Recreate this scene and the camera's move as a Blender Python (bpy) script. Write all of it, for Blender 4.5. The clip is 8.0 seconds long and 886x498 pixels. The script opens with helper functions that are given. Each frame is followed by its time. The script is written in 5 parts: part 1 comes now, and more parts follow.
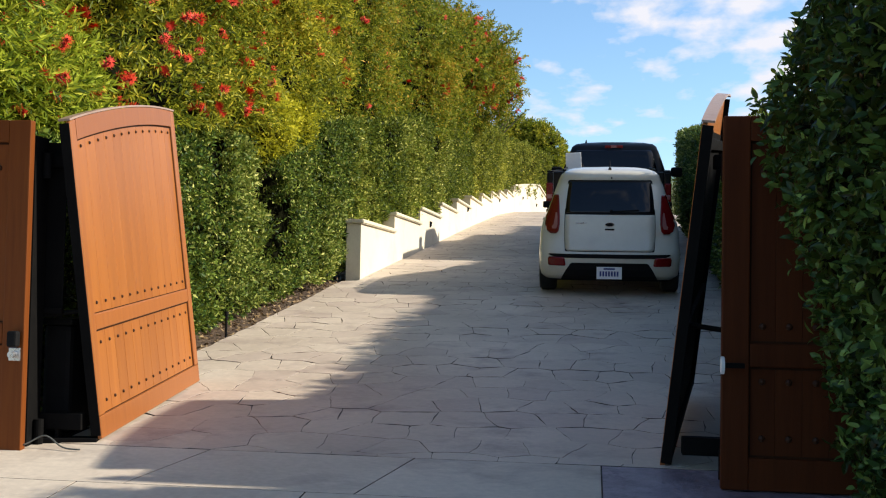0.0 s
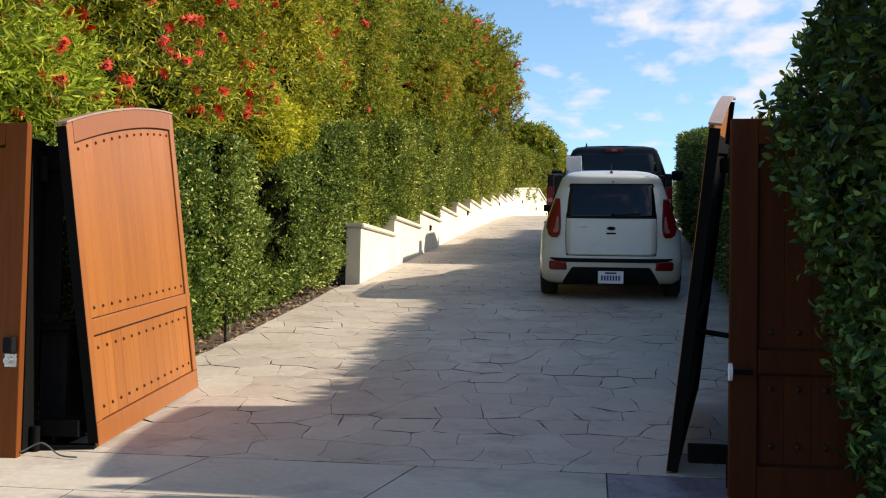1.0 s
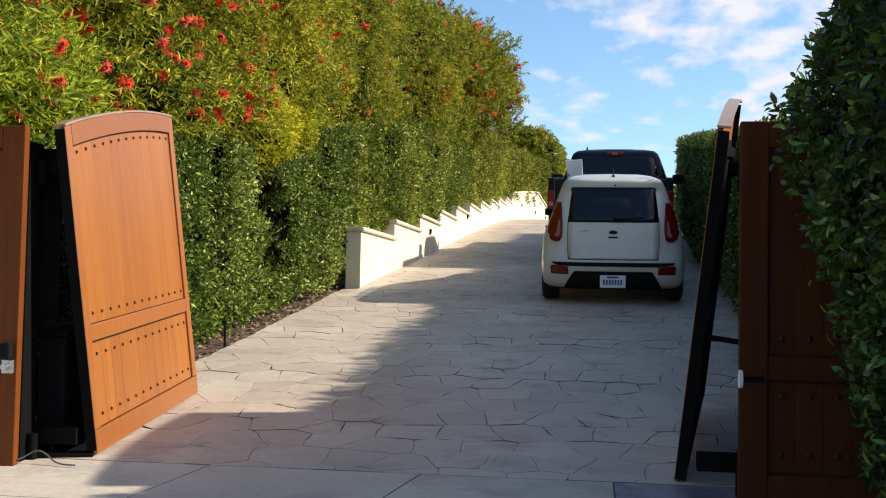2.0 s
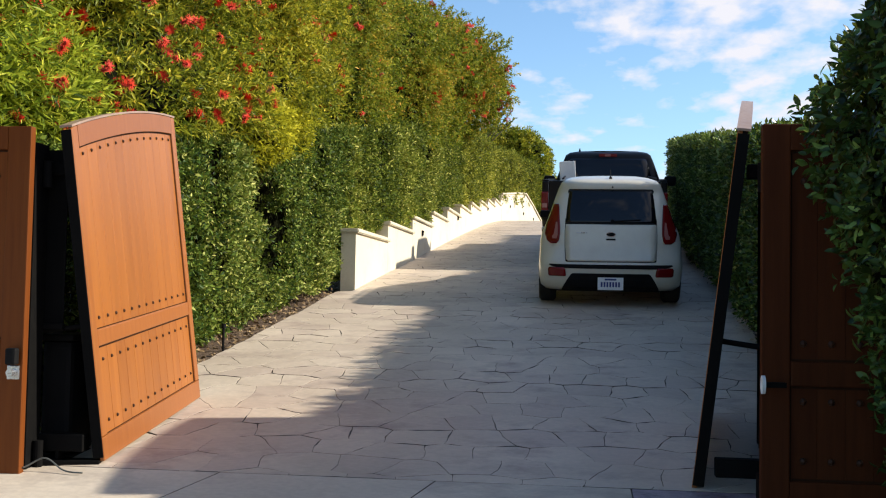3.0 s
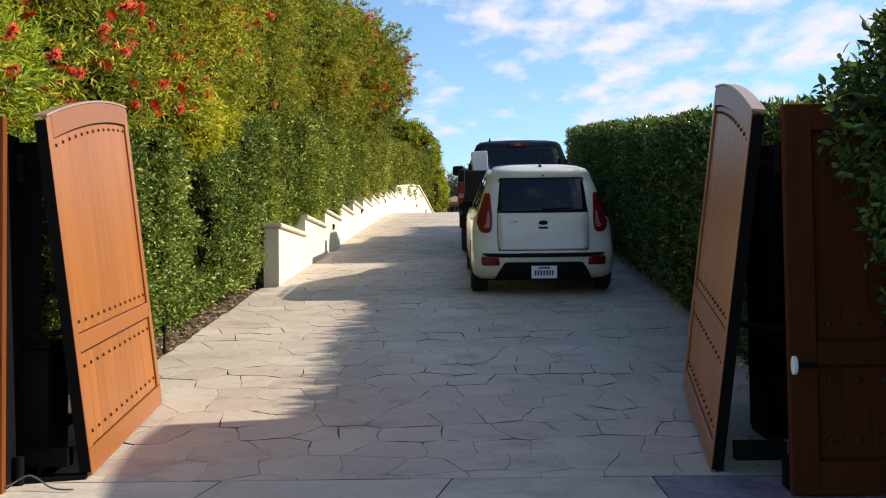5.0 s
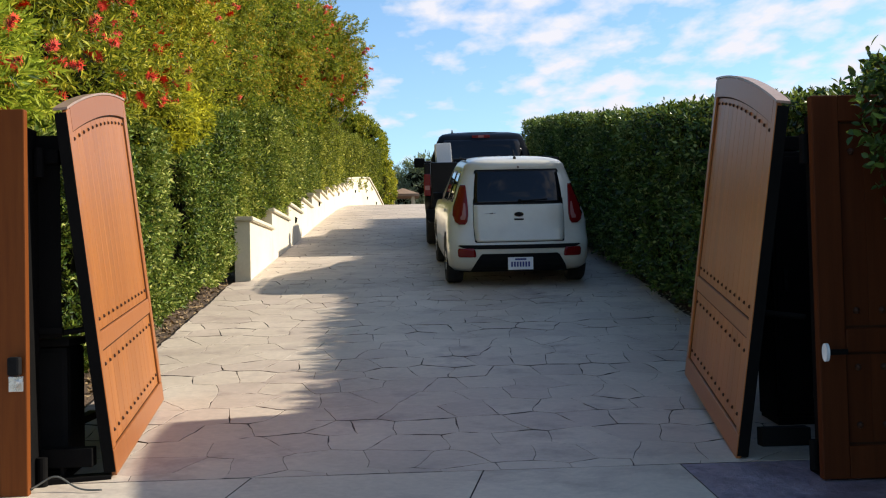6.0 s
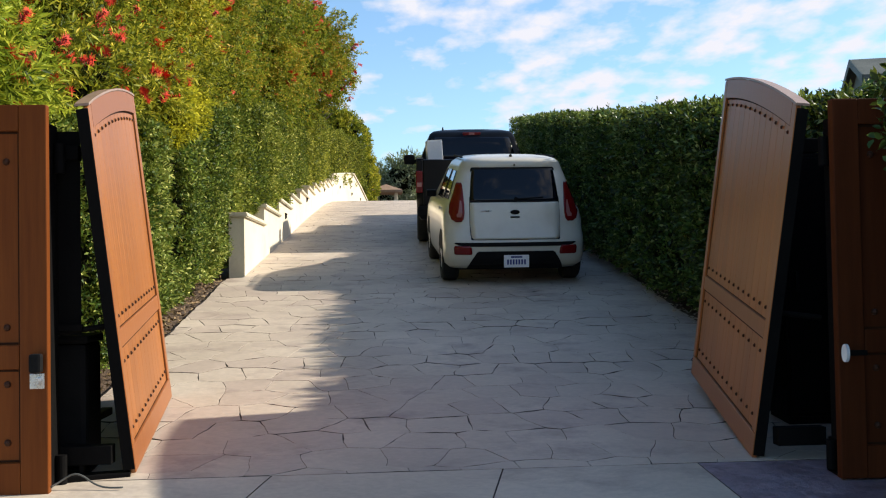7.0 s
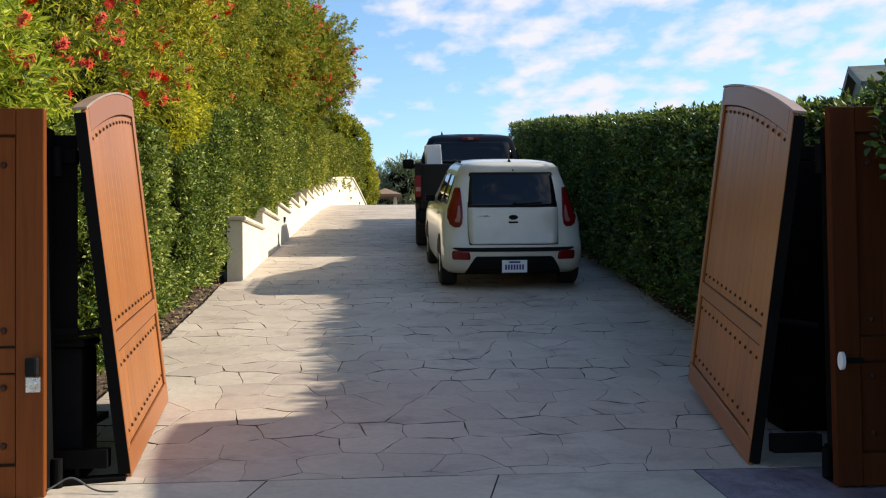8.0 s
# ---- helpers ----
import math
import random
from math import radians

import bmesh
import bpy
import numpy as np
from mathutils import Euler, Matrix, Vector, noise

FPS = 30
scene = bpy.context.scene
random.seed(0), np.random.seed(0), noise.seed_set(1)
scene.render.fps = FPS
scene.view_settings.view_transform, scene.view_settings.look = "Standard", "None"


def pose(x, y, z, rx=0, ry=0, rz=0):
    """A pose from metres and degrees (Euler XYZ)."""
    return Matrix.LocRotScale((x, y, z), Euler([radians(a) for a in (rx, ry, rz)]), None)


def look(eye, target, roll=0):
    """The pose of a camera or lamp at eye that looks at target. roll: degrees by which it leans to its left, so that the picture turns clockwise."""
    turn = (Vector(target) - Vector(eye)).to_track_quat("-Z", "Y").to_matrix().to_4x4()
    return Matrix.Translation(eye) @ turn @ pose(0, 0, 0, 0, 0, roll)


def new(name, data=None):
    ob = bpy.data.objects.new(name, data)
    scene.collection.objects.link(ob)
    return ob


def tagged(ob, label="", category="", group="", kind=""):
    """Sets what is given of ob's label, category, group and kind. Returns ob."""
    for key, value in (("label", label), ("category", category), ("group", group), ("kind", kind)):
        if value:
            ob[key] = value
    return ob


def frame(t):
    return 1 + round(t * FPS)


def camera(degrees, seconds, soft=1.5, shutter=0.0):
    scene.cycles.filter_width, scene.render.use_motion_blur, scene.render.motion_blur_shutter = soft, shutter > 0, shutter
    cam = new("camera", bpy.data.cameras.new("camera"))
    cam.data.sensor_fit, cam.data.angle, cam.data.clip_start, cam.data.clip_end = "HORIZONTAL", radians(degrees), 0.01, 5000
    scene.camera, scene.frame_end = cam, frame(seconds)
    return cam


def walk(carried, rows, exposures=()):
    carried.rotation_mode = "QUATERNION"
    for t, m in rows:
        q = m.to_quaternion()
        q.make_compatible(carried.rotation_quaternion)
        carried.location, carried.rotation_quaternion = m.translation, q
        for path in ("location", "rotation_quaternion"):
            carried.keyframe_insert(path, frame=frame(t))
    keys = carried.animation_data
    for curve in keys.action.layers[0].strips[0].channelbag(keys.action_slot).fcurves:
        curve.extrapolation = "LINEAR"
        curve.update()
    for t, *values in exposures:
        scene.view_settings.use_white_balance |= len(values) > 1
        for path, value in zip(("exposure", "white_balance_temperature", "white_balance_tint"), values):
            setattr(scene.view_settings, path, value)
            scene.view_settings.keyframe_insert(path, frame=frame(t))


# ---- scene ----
cam = camera(45.4, 8.0, soft=1.15)
PATH = [
    (0, (0.781, -7.635, 1.314), (0.505, -5.656, 1.391), 1.1),
    (0.5, (0.765, -7.602, 1.313), (0.491, -5.622, 1.395), 1.1),
    (1, (0.75, -7.558, 1.321), (0.476, -5.578, 1.405), 1.1),
    (1.5, (0.737, -7.521, 1.327), (0.464, -5.542, 1.415), 1.1),
    (3, (0.544, -7.425, 1.344), (0.303, -5.441, 1.437), 1.1),
    (3.5, (0.394, -7.427, 1.356), (0.198, -5.439, 1.445), 0.8),
    (4, (0.236, -7.376, 1.342), (0.096, -5.383, 1.429), 0.2),
    (4.5, (0.048, -7.335, 1.333), (-0.026, -5.338, 1.416), -0.5),
    (5, (-0.128, -7.277, 1.332), (-0.137, -5.279, 1.413), -0.7),
    (6.5, (-0.718, -7.258, 1.351), (-0.585, -5.263, 1.408), -1.3),
    (7, (-0.767, -7.259, 1.359), (-0.623, -5.265, 1.415), -1.0),
    (7.5, (-0.761, -7.259, 1.36), (-0.616, -5.265, 1.42), -0.8),
    (8, (-0.757, -7.263, 1.365), (-0.611, -5.269, 1.429), -0.7),
]
walk(cam, [(t, look(eye, target, roll)) for t, eye, target, roll in PATH])

# ---- world, sun, exposure ----
SUN_TRAVEL = Vector((-1.0, -0.10, -0.600)).normalized()
SUN_ELEV = math.asin(-SUN_TRAVEL.z)
SUN_AZIM = math.atan2(-SUN_TRAVEL.x, -SUN_TRAVEL.y)
scene.view_settings.exposure = 0.70

world = bpy.data.worlds.new("world")
scene.world = world
world.use_nodes = True
wn, wl = world.node_tree.nodes, world.node_tree.links
wn.clear()
w_out = wn.new("ShaderNodeOutputWorld")
w_bg = wn.new("ShaderNodeBackground")
w_bg.inputs["Strength"].default_value = 0.138
w_sky = wn.new("ShaderNodeTexSky")
w_sky.sky_type = "NISHITA"
w_sky.sun_disc = False
w_sky.sun_elevation = SUN_ELEV
w_sky.sun_rotation = SUN_AZIM
w_sky.air_density, w_sky.dust_density, w_sky.ozone_density = 1.0, 0.25, 2.0
w_co = wn.new("ShaderNodeTexCoord")
w_sep = wn.new("ShaderNodeSeparateXYZ")
wl.new(w_co.outputs["Generated"], w_sep.inputs[0])
w_den = wn.new("ShaderNodeMath")
w_den.operation = "ADD"
w_den.inputs[1].default_value = 0.16
wl.new(w_sep.outputs["Z"], w_den.inputs[0])
w_comb = wn.new("ShaderNodeCombineXYZ")
for axis in "XY":
    dv = wn.new("ShaderNodeMath")
    dv.operation = "DIVIDE"
    wl.new(w_sep.outputs[axis], dv.inputs[0])
    wl.new(w_den.outputs[0], dv.inputs[1])
    wl.new(dv.outputs[0], w_comb.inputs[axis])
def sky_noise(loc, stretch, scale, detail, rough):
    mp = wn.new("ShaderNodeMapping")
    mp.inputs["Location"].default_value = loc
    mp.inputs["Scale"].default_value = stretch
    wl.new(w_comb.outputs[0], mp.inputs["Vector"])
    no = wn.new("ShaderNodeTexNoise")
    no.inputs["Scale"].default_value = scale
    no.inputs["Detail"].default_value = detail
    no.inputs["Roughness"].default_value = rough
    wl.new(mp.outputs[0], no.inputs["Vector"])
    return no


def sky_add(src, factor, base):
    nd = wn.new("ShaderNodeMath")
    nd.operation = "MULTIPLY_ADD"
    nd.inputs[1].default_value = factor
    wl.new(src, nd.inputs[0])
    if isinstance(base, float):
        nd.inputs[2].default_value = base
    else:
        wl.new(base, nd.inputs[2])
    return nd.outputs[0]


# wide banks of cloud broken into small puffs, thicker towards the east
puffs = sky_noise((5.3, 0.4, 0.0), (1.0, 0.7, 1.0), 9.0, 6.0, 0.52)
banks = sky_noise((2.1, 7.4, 0.0), (1.0, 0.6, 1.0), 1.5, 2.0, 0.45)
cover = sky_add(w_sep.outputs["Z"], -0.22, sky_add(w_sep.outputs["X"], 0.40, sky_add(banks.outputs["Fac"], 0.65, sky_add(puffs.outputs["Fac"], 0.90, -0.240))))
w_ramp = wn.new("ShaderNodeValToRGB")
w_ramp.color_ramp.elements[0].position = 0.49
w_ramp.color_ramp.elements[1].position = 0.70
wl.new(cover, w_ramp.inputs["Fac"])
w_mix = wn.new("ShaderNodeMixRGB")
w_mix.inputs["Color2"].default_value = (4.05, 4.05, 4.4, 1)
wl.new(w_ramp.outputs["Color"], w_mix.inputs["Fac"])
w_tint = wn.new("ShaderNodeMixRGB")
w_tint.blend_type = "MULTIPLY"
w_tint.inputs["Fac"].default_value = 1.0
w_tint.inputs["Color2"].default_value = (0.78, 0.885, 0.945, 1)
wl.new(w_sky.outputs["Color"], w_tint.inputs["Color1"])
wl.new(w_tint.outputs["Color"], w_mix.inputs["Color1"])
wl.new(w_mix.outputs["Color"], w_bg.inputs["Color"])
wl.new(w_bg.outputs[0], w_out.inputs[0])

sun_data = bpy.data.lights.new("sun", "SUN")
sun_data.energy = 4.6
sun_data.angle = radians(0.8)
sun_data.color = (1.0, 0.92, 0.785)
sun = new("sun", sun_data)
sun.matrix_world = look((40, 10, 30), Vector((40, 10, 30)) + SUN_TRAVEL)


# ---- materials ----
def principled(name, colour, rough=0.6, metal=0.0, spec=0.5, coat=0.0):
    m = bpy.data.materials.new(name)
    m.use_nodes = True
    b = m.node_tree.nodes["Principled BSDF"]
    b.inputs["Base Color"].default_value = (*colour, 1)
    b.inputs["Roughness"].default_value = rough
    b.inputs["Metallic"].default_value = metal
    b.inputs["Specular IOR Level"].default_value = spec
    b.inputs["Coat Weight"].default_value = coat
    return m, m.node_tree.nodes, m.node_tree.links, b


def noise_node(n, l, scale, detail=4.0, rough=0.55, stretch=None, coord="Object"):
    co = n.new("ShaderNodeTexCoord")
    mp = n.new("ShaderNodeMapping")
    if stretch:
        mp.inputs["Scale"].default_value = stretch
    l.new(co.outputs[coord], mp.inputs["Vector"])
    t = n.new("ShaderNodeTexNoise")
    t.inputs["Scale"].default_value = scale
    t.inputs["Detail"].default_value = detail
    t.inputs["Roughness"].default_value = rough
    l.new(mp.outputs[0], t.inputs["Vector"])
    return t


def ramp_node(n, l, src, stops):
    r = n.new("ShaderNodeValToRGB")
    e = r.color_ramp.elements
    while len(e) < len(stops):
        e.new(0.5)
    for i, (p, c) in enumerate(stops):
        e[i].position, e[i].color = p, (*c, 1)
    l.new(src, r.inputs["Fac"])
    return r


def mix_node(n, l, a, b, fac, mode="MIX"):
    m = n.new("ShaderNodeMixRGB")
    m.blend_type = mode
    for key, v in (("Color1", a), ("Color2", b), ("Fac", fac)):
        if isinstance(v, (int, float)):
            m.inputs[key].default_value = v
        elif isinstance(v, tuple):
            m.inputs[key].default_value = (*v, 1)
        else:
            l.new(v, m.inputs[key])
    return m


def bump_node(n, l, b, src, strength, dist):
    bp = n.new("ShaderNodeBump")
    bp.inputs["Strength"].default_value = strength
    bp.inputs["Distance"].default_value = dist
    l.new(src, bp.inputs["Height"])
    l.new(bp.outputs[0], b.inputs["Normal"])


def surface(name, lo, hi, big=1.0, fine=30.0, rough=0.7, bump=0.3, dist=0.004, metal=0.0, spec=0.4, stain=None, vary="", stretch=None, coord="Object", stops=(0.34, 0.66)):
    """Two scales of noise between two colours, with relief; vary: 'object' or 'island' shifts the tone piece by piece."""
    m, n, l, b = principled(name, lo, rough, metal, spec)
    t1 = noise_node(n, l, big, 5, 0.6, stretch, coord)
    t2 = noise_node(n, l, fine, 6, 0.65, stretch, coord)
    mix = mix_node(n, l, t1.outputs["Fac"], t2.outputs["Fac"], 0.45)
    col = ramp_node(n, l, mix.outputs[0], [(stops[0], lo), (stops[1], hi)]).outputs["Color"]
    if stain:
        t3 = noise_node(n, l, big * 2.3, 6, 0.7, stretch, coord)
        r3 = ramp_node(n, l, t3.outputs["Fac"], [(0.52, (0, 0, 0)), (0.72, (1, 1, 1))])
        col = mix_node(n, l, col, stain, r3.outputs["Color"]).outputs[0]
    if vary:
        if vary == "object":
            src = n.new("ShaderNodeObjectInfo").outputs["Random"]
        else:
            src = n.new("ShaderNodeNewGeometry").outputs["Random Per Island"]
        rv = ramp_node(n, l, src, [(0.0, (0.86, 0.83, 0.84)), (0.5, (0.95, 0.94, 0.93)), (1.0, (1.0, 1.0, 0.99))])
        col = mix_node(n, l, col, rv.outputs["Color"], 1.0, "MULTIPLY").outputs[0]
    l.new(col, b.inputs["Base Color"])
    rr = ramp_node(n, l, t2.outputs["Fac"], [(0.3, (max(rough - 0.12, 0.02),) * 3), (0.7, (min(rough + 0.12, 1),) * 3)])
    l.new(rr.outputs["Color"], b.inputs["Roughness"])
    if bump:
        bump_node(n, l, b, t2.outputs["Fac"], bump, dist)
    return m


def leaf_material(name, dark, mid, light, accent, patch=0.5, through_light=0.35, rough=0.38, shade_mix=0.0, gloss=0.11):
    """Glossy leaves: tone by leaf, wide patches of younger growth, darker patches for shade."""
    m, n, l, b = principled(name, mid, rough, 0.0, gloss)
    isl = n.new("ShaderNodeNewGeometry").outputs["Random Per Island"]
    big = noise_node(n, l, patch, 3, 0.6)
    tone = ramp_node(n, l, isl, [(0.0, dark), (0.45, mid), (0.9, light), (1.0, accent)])
    young = ramp_node(n, l, isl, [(0.0, mid), (0.5, light), (1.0, accent)])
    sel = ramp_node(n, l, big.outputs["Fac"], [(0.46, (0, 0, 0)), (0.64, (1, 1, 1))])
    col = mix_node(n, l, tone.outputs["Color"], young.outputs["Color"], sel.outputs["Color"])
    # darker patches paint in the shade under overhanging growth
    if shade_mix:
        shade_noise = noise_node(n, l, patch * 2.2, 4, 0.65)
        where = ramp_node(n, l, shade_noise.outputs["Fac"], [(0.50, (0, 0, 0)), (0.66, (shade_mix,) * 3)])
        shade_tone = ramp_node(n, l, isl, [(0.0, dark), (0.7, tuple(0.8 * v for v in mid)), (1.0, light)])
        col = mix_node(n, l, col.outputs[0], shade_tone.outputs["Color"], where.outputs["Color"])
    l.new(col.outputs[0], b.inputs["Base Color"])
    tr = n.new("ShaderNodeBsdfTranslucent")
    tc = mix_node(n, l, col.outputs[0], (0.55, 0.62, 0.08), 0.25)
    l.new(tc.outputs[0], tr.inputs["Color"])
    mx = n.new("ShaderNodeMixShader")
    mx.inputs["Fac"].default_value = through_light
    l.new(b.outputs[0], mx.inputs[1])
    l.new(tr.outputs[0], mx.inputs[2])
    l.new(mx.outputs[0], n["Material Output"].inputs["Surface"])
    return m


def wood_material(name, lo, hi, rough=0.42, spec=0.42, coat=0.0):
    m, n, l, b = principled(name, lo, rough, 0, spec, coat)
    b.inputs["Coat Roughness"].default_value = 0.32
    g1 = noise_node(n, l, 3.0, 6, 0.6, (9, 9, 0.55))
    g2 = noise_node(n, l, 14.0, 5, 0.7, (12, 12, 0.35))
    mx = mix_node(n, l, g1.outputs["Fac"], g2.outputs["Fac"], 0.28)
    col = ramp_node(n, l, mx.outputs[0], [(0.28, lo), (0.74, hi)]).outputs["Color"]
    rv = ramp_node(n, l, n.new("ShaderNodeObjectInfo").outputs["Random"], [(0, (0.82, 0.80, 0.78)), (1, (1, 1, 1))])
    col = mix_node(n, l, col, rv.outputs["Color"], 1.0, "MULTIPLY").outputs[0]
    l.new(col, b.inputs["Base Color"])
    bump_node(n, l, b, g2.outputs["Fac"], 0.12, 0.002)
    return m


def car_paint(name, colour, rough=0.28, metal=0.0, dust=(0.35, 0.31, 0.25), amount=0.12, coat=0.7, spec=0.5):
    m, n, l, b = principled(name, colour, rough, metal, spec, coat)
    b.inputs["Coat Roughness"].default_value = 0.12
    t = noise_node(n, l, 3.0, 6, 0.7)
    r = ramp_node(n, l, t.outputs["Fac"], [(0.40, (0, 0, 0)), (0.85, (amount * 3,) * 3)])
    col = mix_node(n, l, colour, dust, r.outputs["Color"])
    l.new(col.outputs[0], b.inputs["Base Color"])
    return m


STONE_LO, STONE_HI = (0.410, 0.340, 0.266), (0.640, 0.545, 0.440)
M_STONE = surface("stamped_stone", STONE_LO, STONE_HI, 0.9, 22, 0.62, 0.35, 0.006, stain=(0.340, 0.270, 0.228), vary="object")
M_STONE_FAR = surface("stamped_stone_joined", STONE_LO, STONE_HI, 0.9, 22, 0.62, 0.35, 0.006, stain=(0.340, 0.270, 0.228), vary="island")
M_JOINT = surface("stone_joint", (0.026, 0.020, 0.017), (0.17, 0.138, 0.112), 2.4, 7.0, 0.85, 0.4, 0.004, stops=(0.40, 0.70))
M_APRON = surface("apron_concrete", (0.43, 0.362, 0.285), (0.64, 0.552, 0.442), 0.7, 26, 0.7, 0.3, 0.004, stain=(0.35, 0.29, 0.24))
M_SLATE = surface("slate_stamp", (0.115, 0.085, 0.105), (0.36, 0.285, 0.325), 4.5, 14, 0.5, 0.9, 0.014, stain=(0.10, 0.075, 0.10))
M_SOIL = surface("soil", (0.055, 0.034, 0.022), (0.17, 0.115, 0.075), 3.0, 24, 0.95, 0.9, 0.03)
M_STUCCO = surface("cream_stucco", (0.60, 0.535, 0.405), (0.72, 0.655, 0.515), 0.6, 45, 0.85, 0.5, 0.004, stain=(0.56, 0.49, 0.36))
M_CAP = surface("wall_cap", (0.50, 0.44, 0.32), (0.66, 0.60, 0.46), 1.5, 30, 0.85, 0.5, 0.004)
M_WOOD = wood_material("gate_wood", (0.275, 0.083, 0.010), (0.395, 0.138, 0.021), 0.42, 0.45, 0.16)
M_WOOD_RAIL = wood_material("gate_wood_rail", (0.250, 0.074, 0.011), (0.350, 0.118, 0.020), 0.42, 0.45, 0.20)
# near-black for recess shade, laid on as flat strips
M_GROOVE = surface("groove_shade", (0.020, 0.008, 0.004), (0.045, 0.018, 0.008), 6, 40, 0.8, 0.1, 0.001, spec=0.1)
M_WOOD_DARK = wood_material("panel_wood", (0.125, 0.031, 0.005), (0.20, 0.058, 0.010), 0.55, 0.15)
# panel_wood darkened: the right panel's shade is put into the colour
M_WOOD_SHADE = wood_material("shaded_panel_wood", (0.058, 0.014, 0.004), (0.100, 0.027, 0.008), 0.6, 0.10)
M_STEEL = surface("black_steel", (0.004, 0.004, 0.0045), (0.009, 0.0085, 0.008), 3, 40, 0.65, 0.15, 0.001, 0.0, 0.04)
M_STUD = surface("iron_stud", (0.028, 0.011, 0.006), (0.06, 0.024, 0.012), 20, 90, 0.55, 0.2, 0.001, 0.0, 0.2)
# brown greyed so the capping carries the sky's sheen in its colour
M_CAP_SHEEN = surface("cap_sheen", (0.24, 0.155, 0.11), (0.36, 0.25, 0.19), 5, 60, 0.38, 0.1, 0.001)
# shade inside the foliage, put into the cores' near-black colour
M_CORE = surface("shade_core", (0.004, 0.005, 0.002), (0.010, 0.011, 0.005), 4, 30, 0.95, 0.8, 0.03, spec=0.02)
M_BARK = surface("bark", (0.09, 0.065, 0.045), (0.2, 0.15, 0.11), 4, 30, 0.9, 0.8, 0.02)
M_HEDGE = leaf_material("hedge_leaf", (0.004, 0.015, 0.004), (0.045, 0.096, 0.016), (0.20, 0.265, 0.040), (0.66, 0.64, 0.20), 0.45, 0.20, 0.42, 0.8)
M_HEDGE_MID = leaf_material("mixed_hedge_leaf", (0.006, 0.018, 0.004), (0.062, 0.108, 0.014), (0.22, 0.265, 0.034), (0.62, 0.58, 0.15), 0.35, 0.22, 0.44, 0.85)
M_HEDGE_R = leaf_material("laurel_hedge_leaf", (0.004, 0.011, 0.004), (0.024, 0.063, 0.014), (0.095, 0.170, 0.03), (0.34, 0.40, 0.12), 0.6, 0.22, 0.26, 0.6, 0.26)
M_LAUREL = leaf_material("laurel_leaf", (0.003, 0.009, 0.004), (0.015, 0.044, 0.013), (0.070, 0.145, 0.032), (0.24, 0.36, 0.08), 0.6, 0.24, 0.28, 0.5, 0.22)
M_HEDGE_FAR = leaf_material("olive_hedge_leaf", (0.014, 0.026, 0.005), (0.090, 0.120, 0.014), (0.27, 0.29, 0.03), (0.62, 0.56, 0.12), 0.45, 0.25, 0.46, 0.4)
M_BRUSH_MID = leaf_material("olive_bottlebrush_leaf", (0.016, 0.036, 0.005), (0.14, 0.180, 0.014), (0.41, 0.40, 0.028), (0.72, 0.56, 0.06), 0.5, 0.33, 0.42, 0.6)
M_GOLD = leaf_material("golden_leaf", (0.10, 0.12, 0.008), (0.34, 0.33, 0.016), (0.62, 0.56, 0.03), (0.80, 0.70, 0.06), 0.5, 0.4, 0.45)
M_BRUSH = leaf_material("bottlebrush_leaf", (0.014, 0.040, 0.005), (0.120, 0.172, 0.014), (0.34, 0.36, 0.028), (0.62, 0.32, 0.05), 0.55, 0.32, 0.45, 0.5)
M_BRUSH_NEAR = leaf_material("young_bottlebrush_leaf", (0.018, 0.046, 0.008), (0.175, 0.255, 0.022), (0.46, 0.51, 0.04), (0.74, 0.72, 0.09), 0.5, 0.4, 0.40)
M_OLIVE = leaf_material("grey_green_leaf", (0.07, 0.10, 0.06), (0.14, 0.18, 0.11), (0.25, 0.29, 0.20), (0.4, 0.43, 0.3), 0.4)
M_FLOWER = surface("red_bottlebrush", (0.40, 0.014, 0.004), (0.80, 0.050, 0.010), 8, 60, 0.7, 0, 0, vary="island")
M_LITTER = surface("dry_leaf", (0.13, 0.075, 0.035), (0.40, 0.29, 0.15), 6, 40, 0.8, 0.2, 0.002, vary="island")
# dry leaves whose pale colour also paints the sun flecks
M_PALE = surface("sun_fleck_leaf", (0.34, 0.28, 0.18), (0.74, 0.68, 0.54), 6, 40, 0.7, 0.2, 0.002, vary="island")
M_CREAM = car_paint("cream_paint", (0.59, 0.565, 0.475))
M_BLACKPAINT = car_paint("charcoal_paint", (0.005, 0.0055, 0.007), 0.30, 0.0, (0.04, 0.04, 0.04), 0.005, 0.10, 0.15)
M_GLASS, _n, _l, _b = principled("tinted_glass", (0.004, 0.005, 0.009), 0.05, 0, 0.36)
M_LAMP, _n, _l, _b = principled("red_lamp_lens", (0.150, 0.005, 0.006), 0.18, 0, 0.35, 0.10)
M_LAMPCLEAR, _n, _l, _b = principled("clear_lamp_lens", (0.32, 0.13, 0.12), 0.15, 0, 0.5, 0.4)
M_PLASTIC = surface("black_plastic", (0.006, 0.006, 0.0065), (0.013, 0.013, 0.0135), 4, 80, 0.7, 0.2, 0.001, spec=0.08)
M_RUBBER = surface("tyre_rubber", (0.008, 0.008, 0.008), (0.020, 0.019, 0.018), 6, 60, 0.85, 0.4, 0.002)
M_ALLOY = surface("alloy", (0.45, 0.45, 0.46), (0.6, 0.6, 0.6), 4, 50, 0.3, 0.05, 0.001, 0.9)
M_CHROME, _n, _l, _b = principled("chrome", (0.75, 0.75, 0.76), 0.12, 1.0)
M_PLATE = surface("plate_white", (0.72, 0.73, 0.76), (0.82, 0.82, 0.84), 4, 60, 0.4, 0, 0)
M_PLATEBLUE, _n, _l, _b = principled("plate_blue", (0.035, 0.05, 0.20), 0.5)
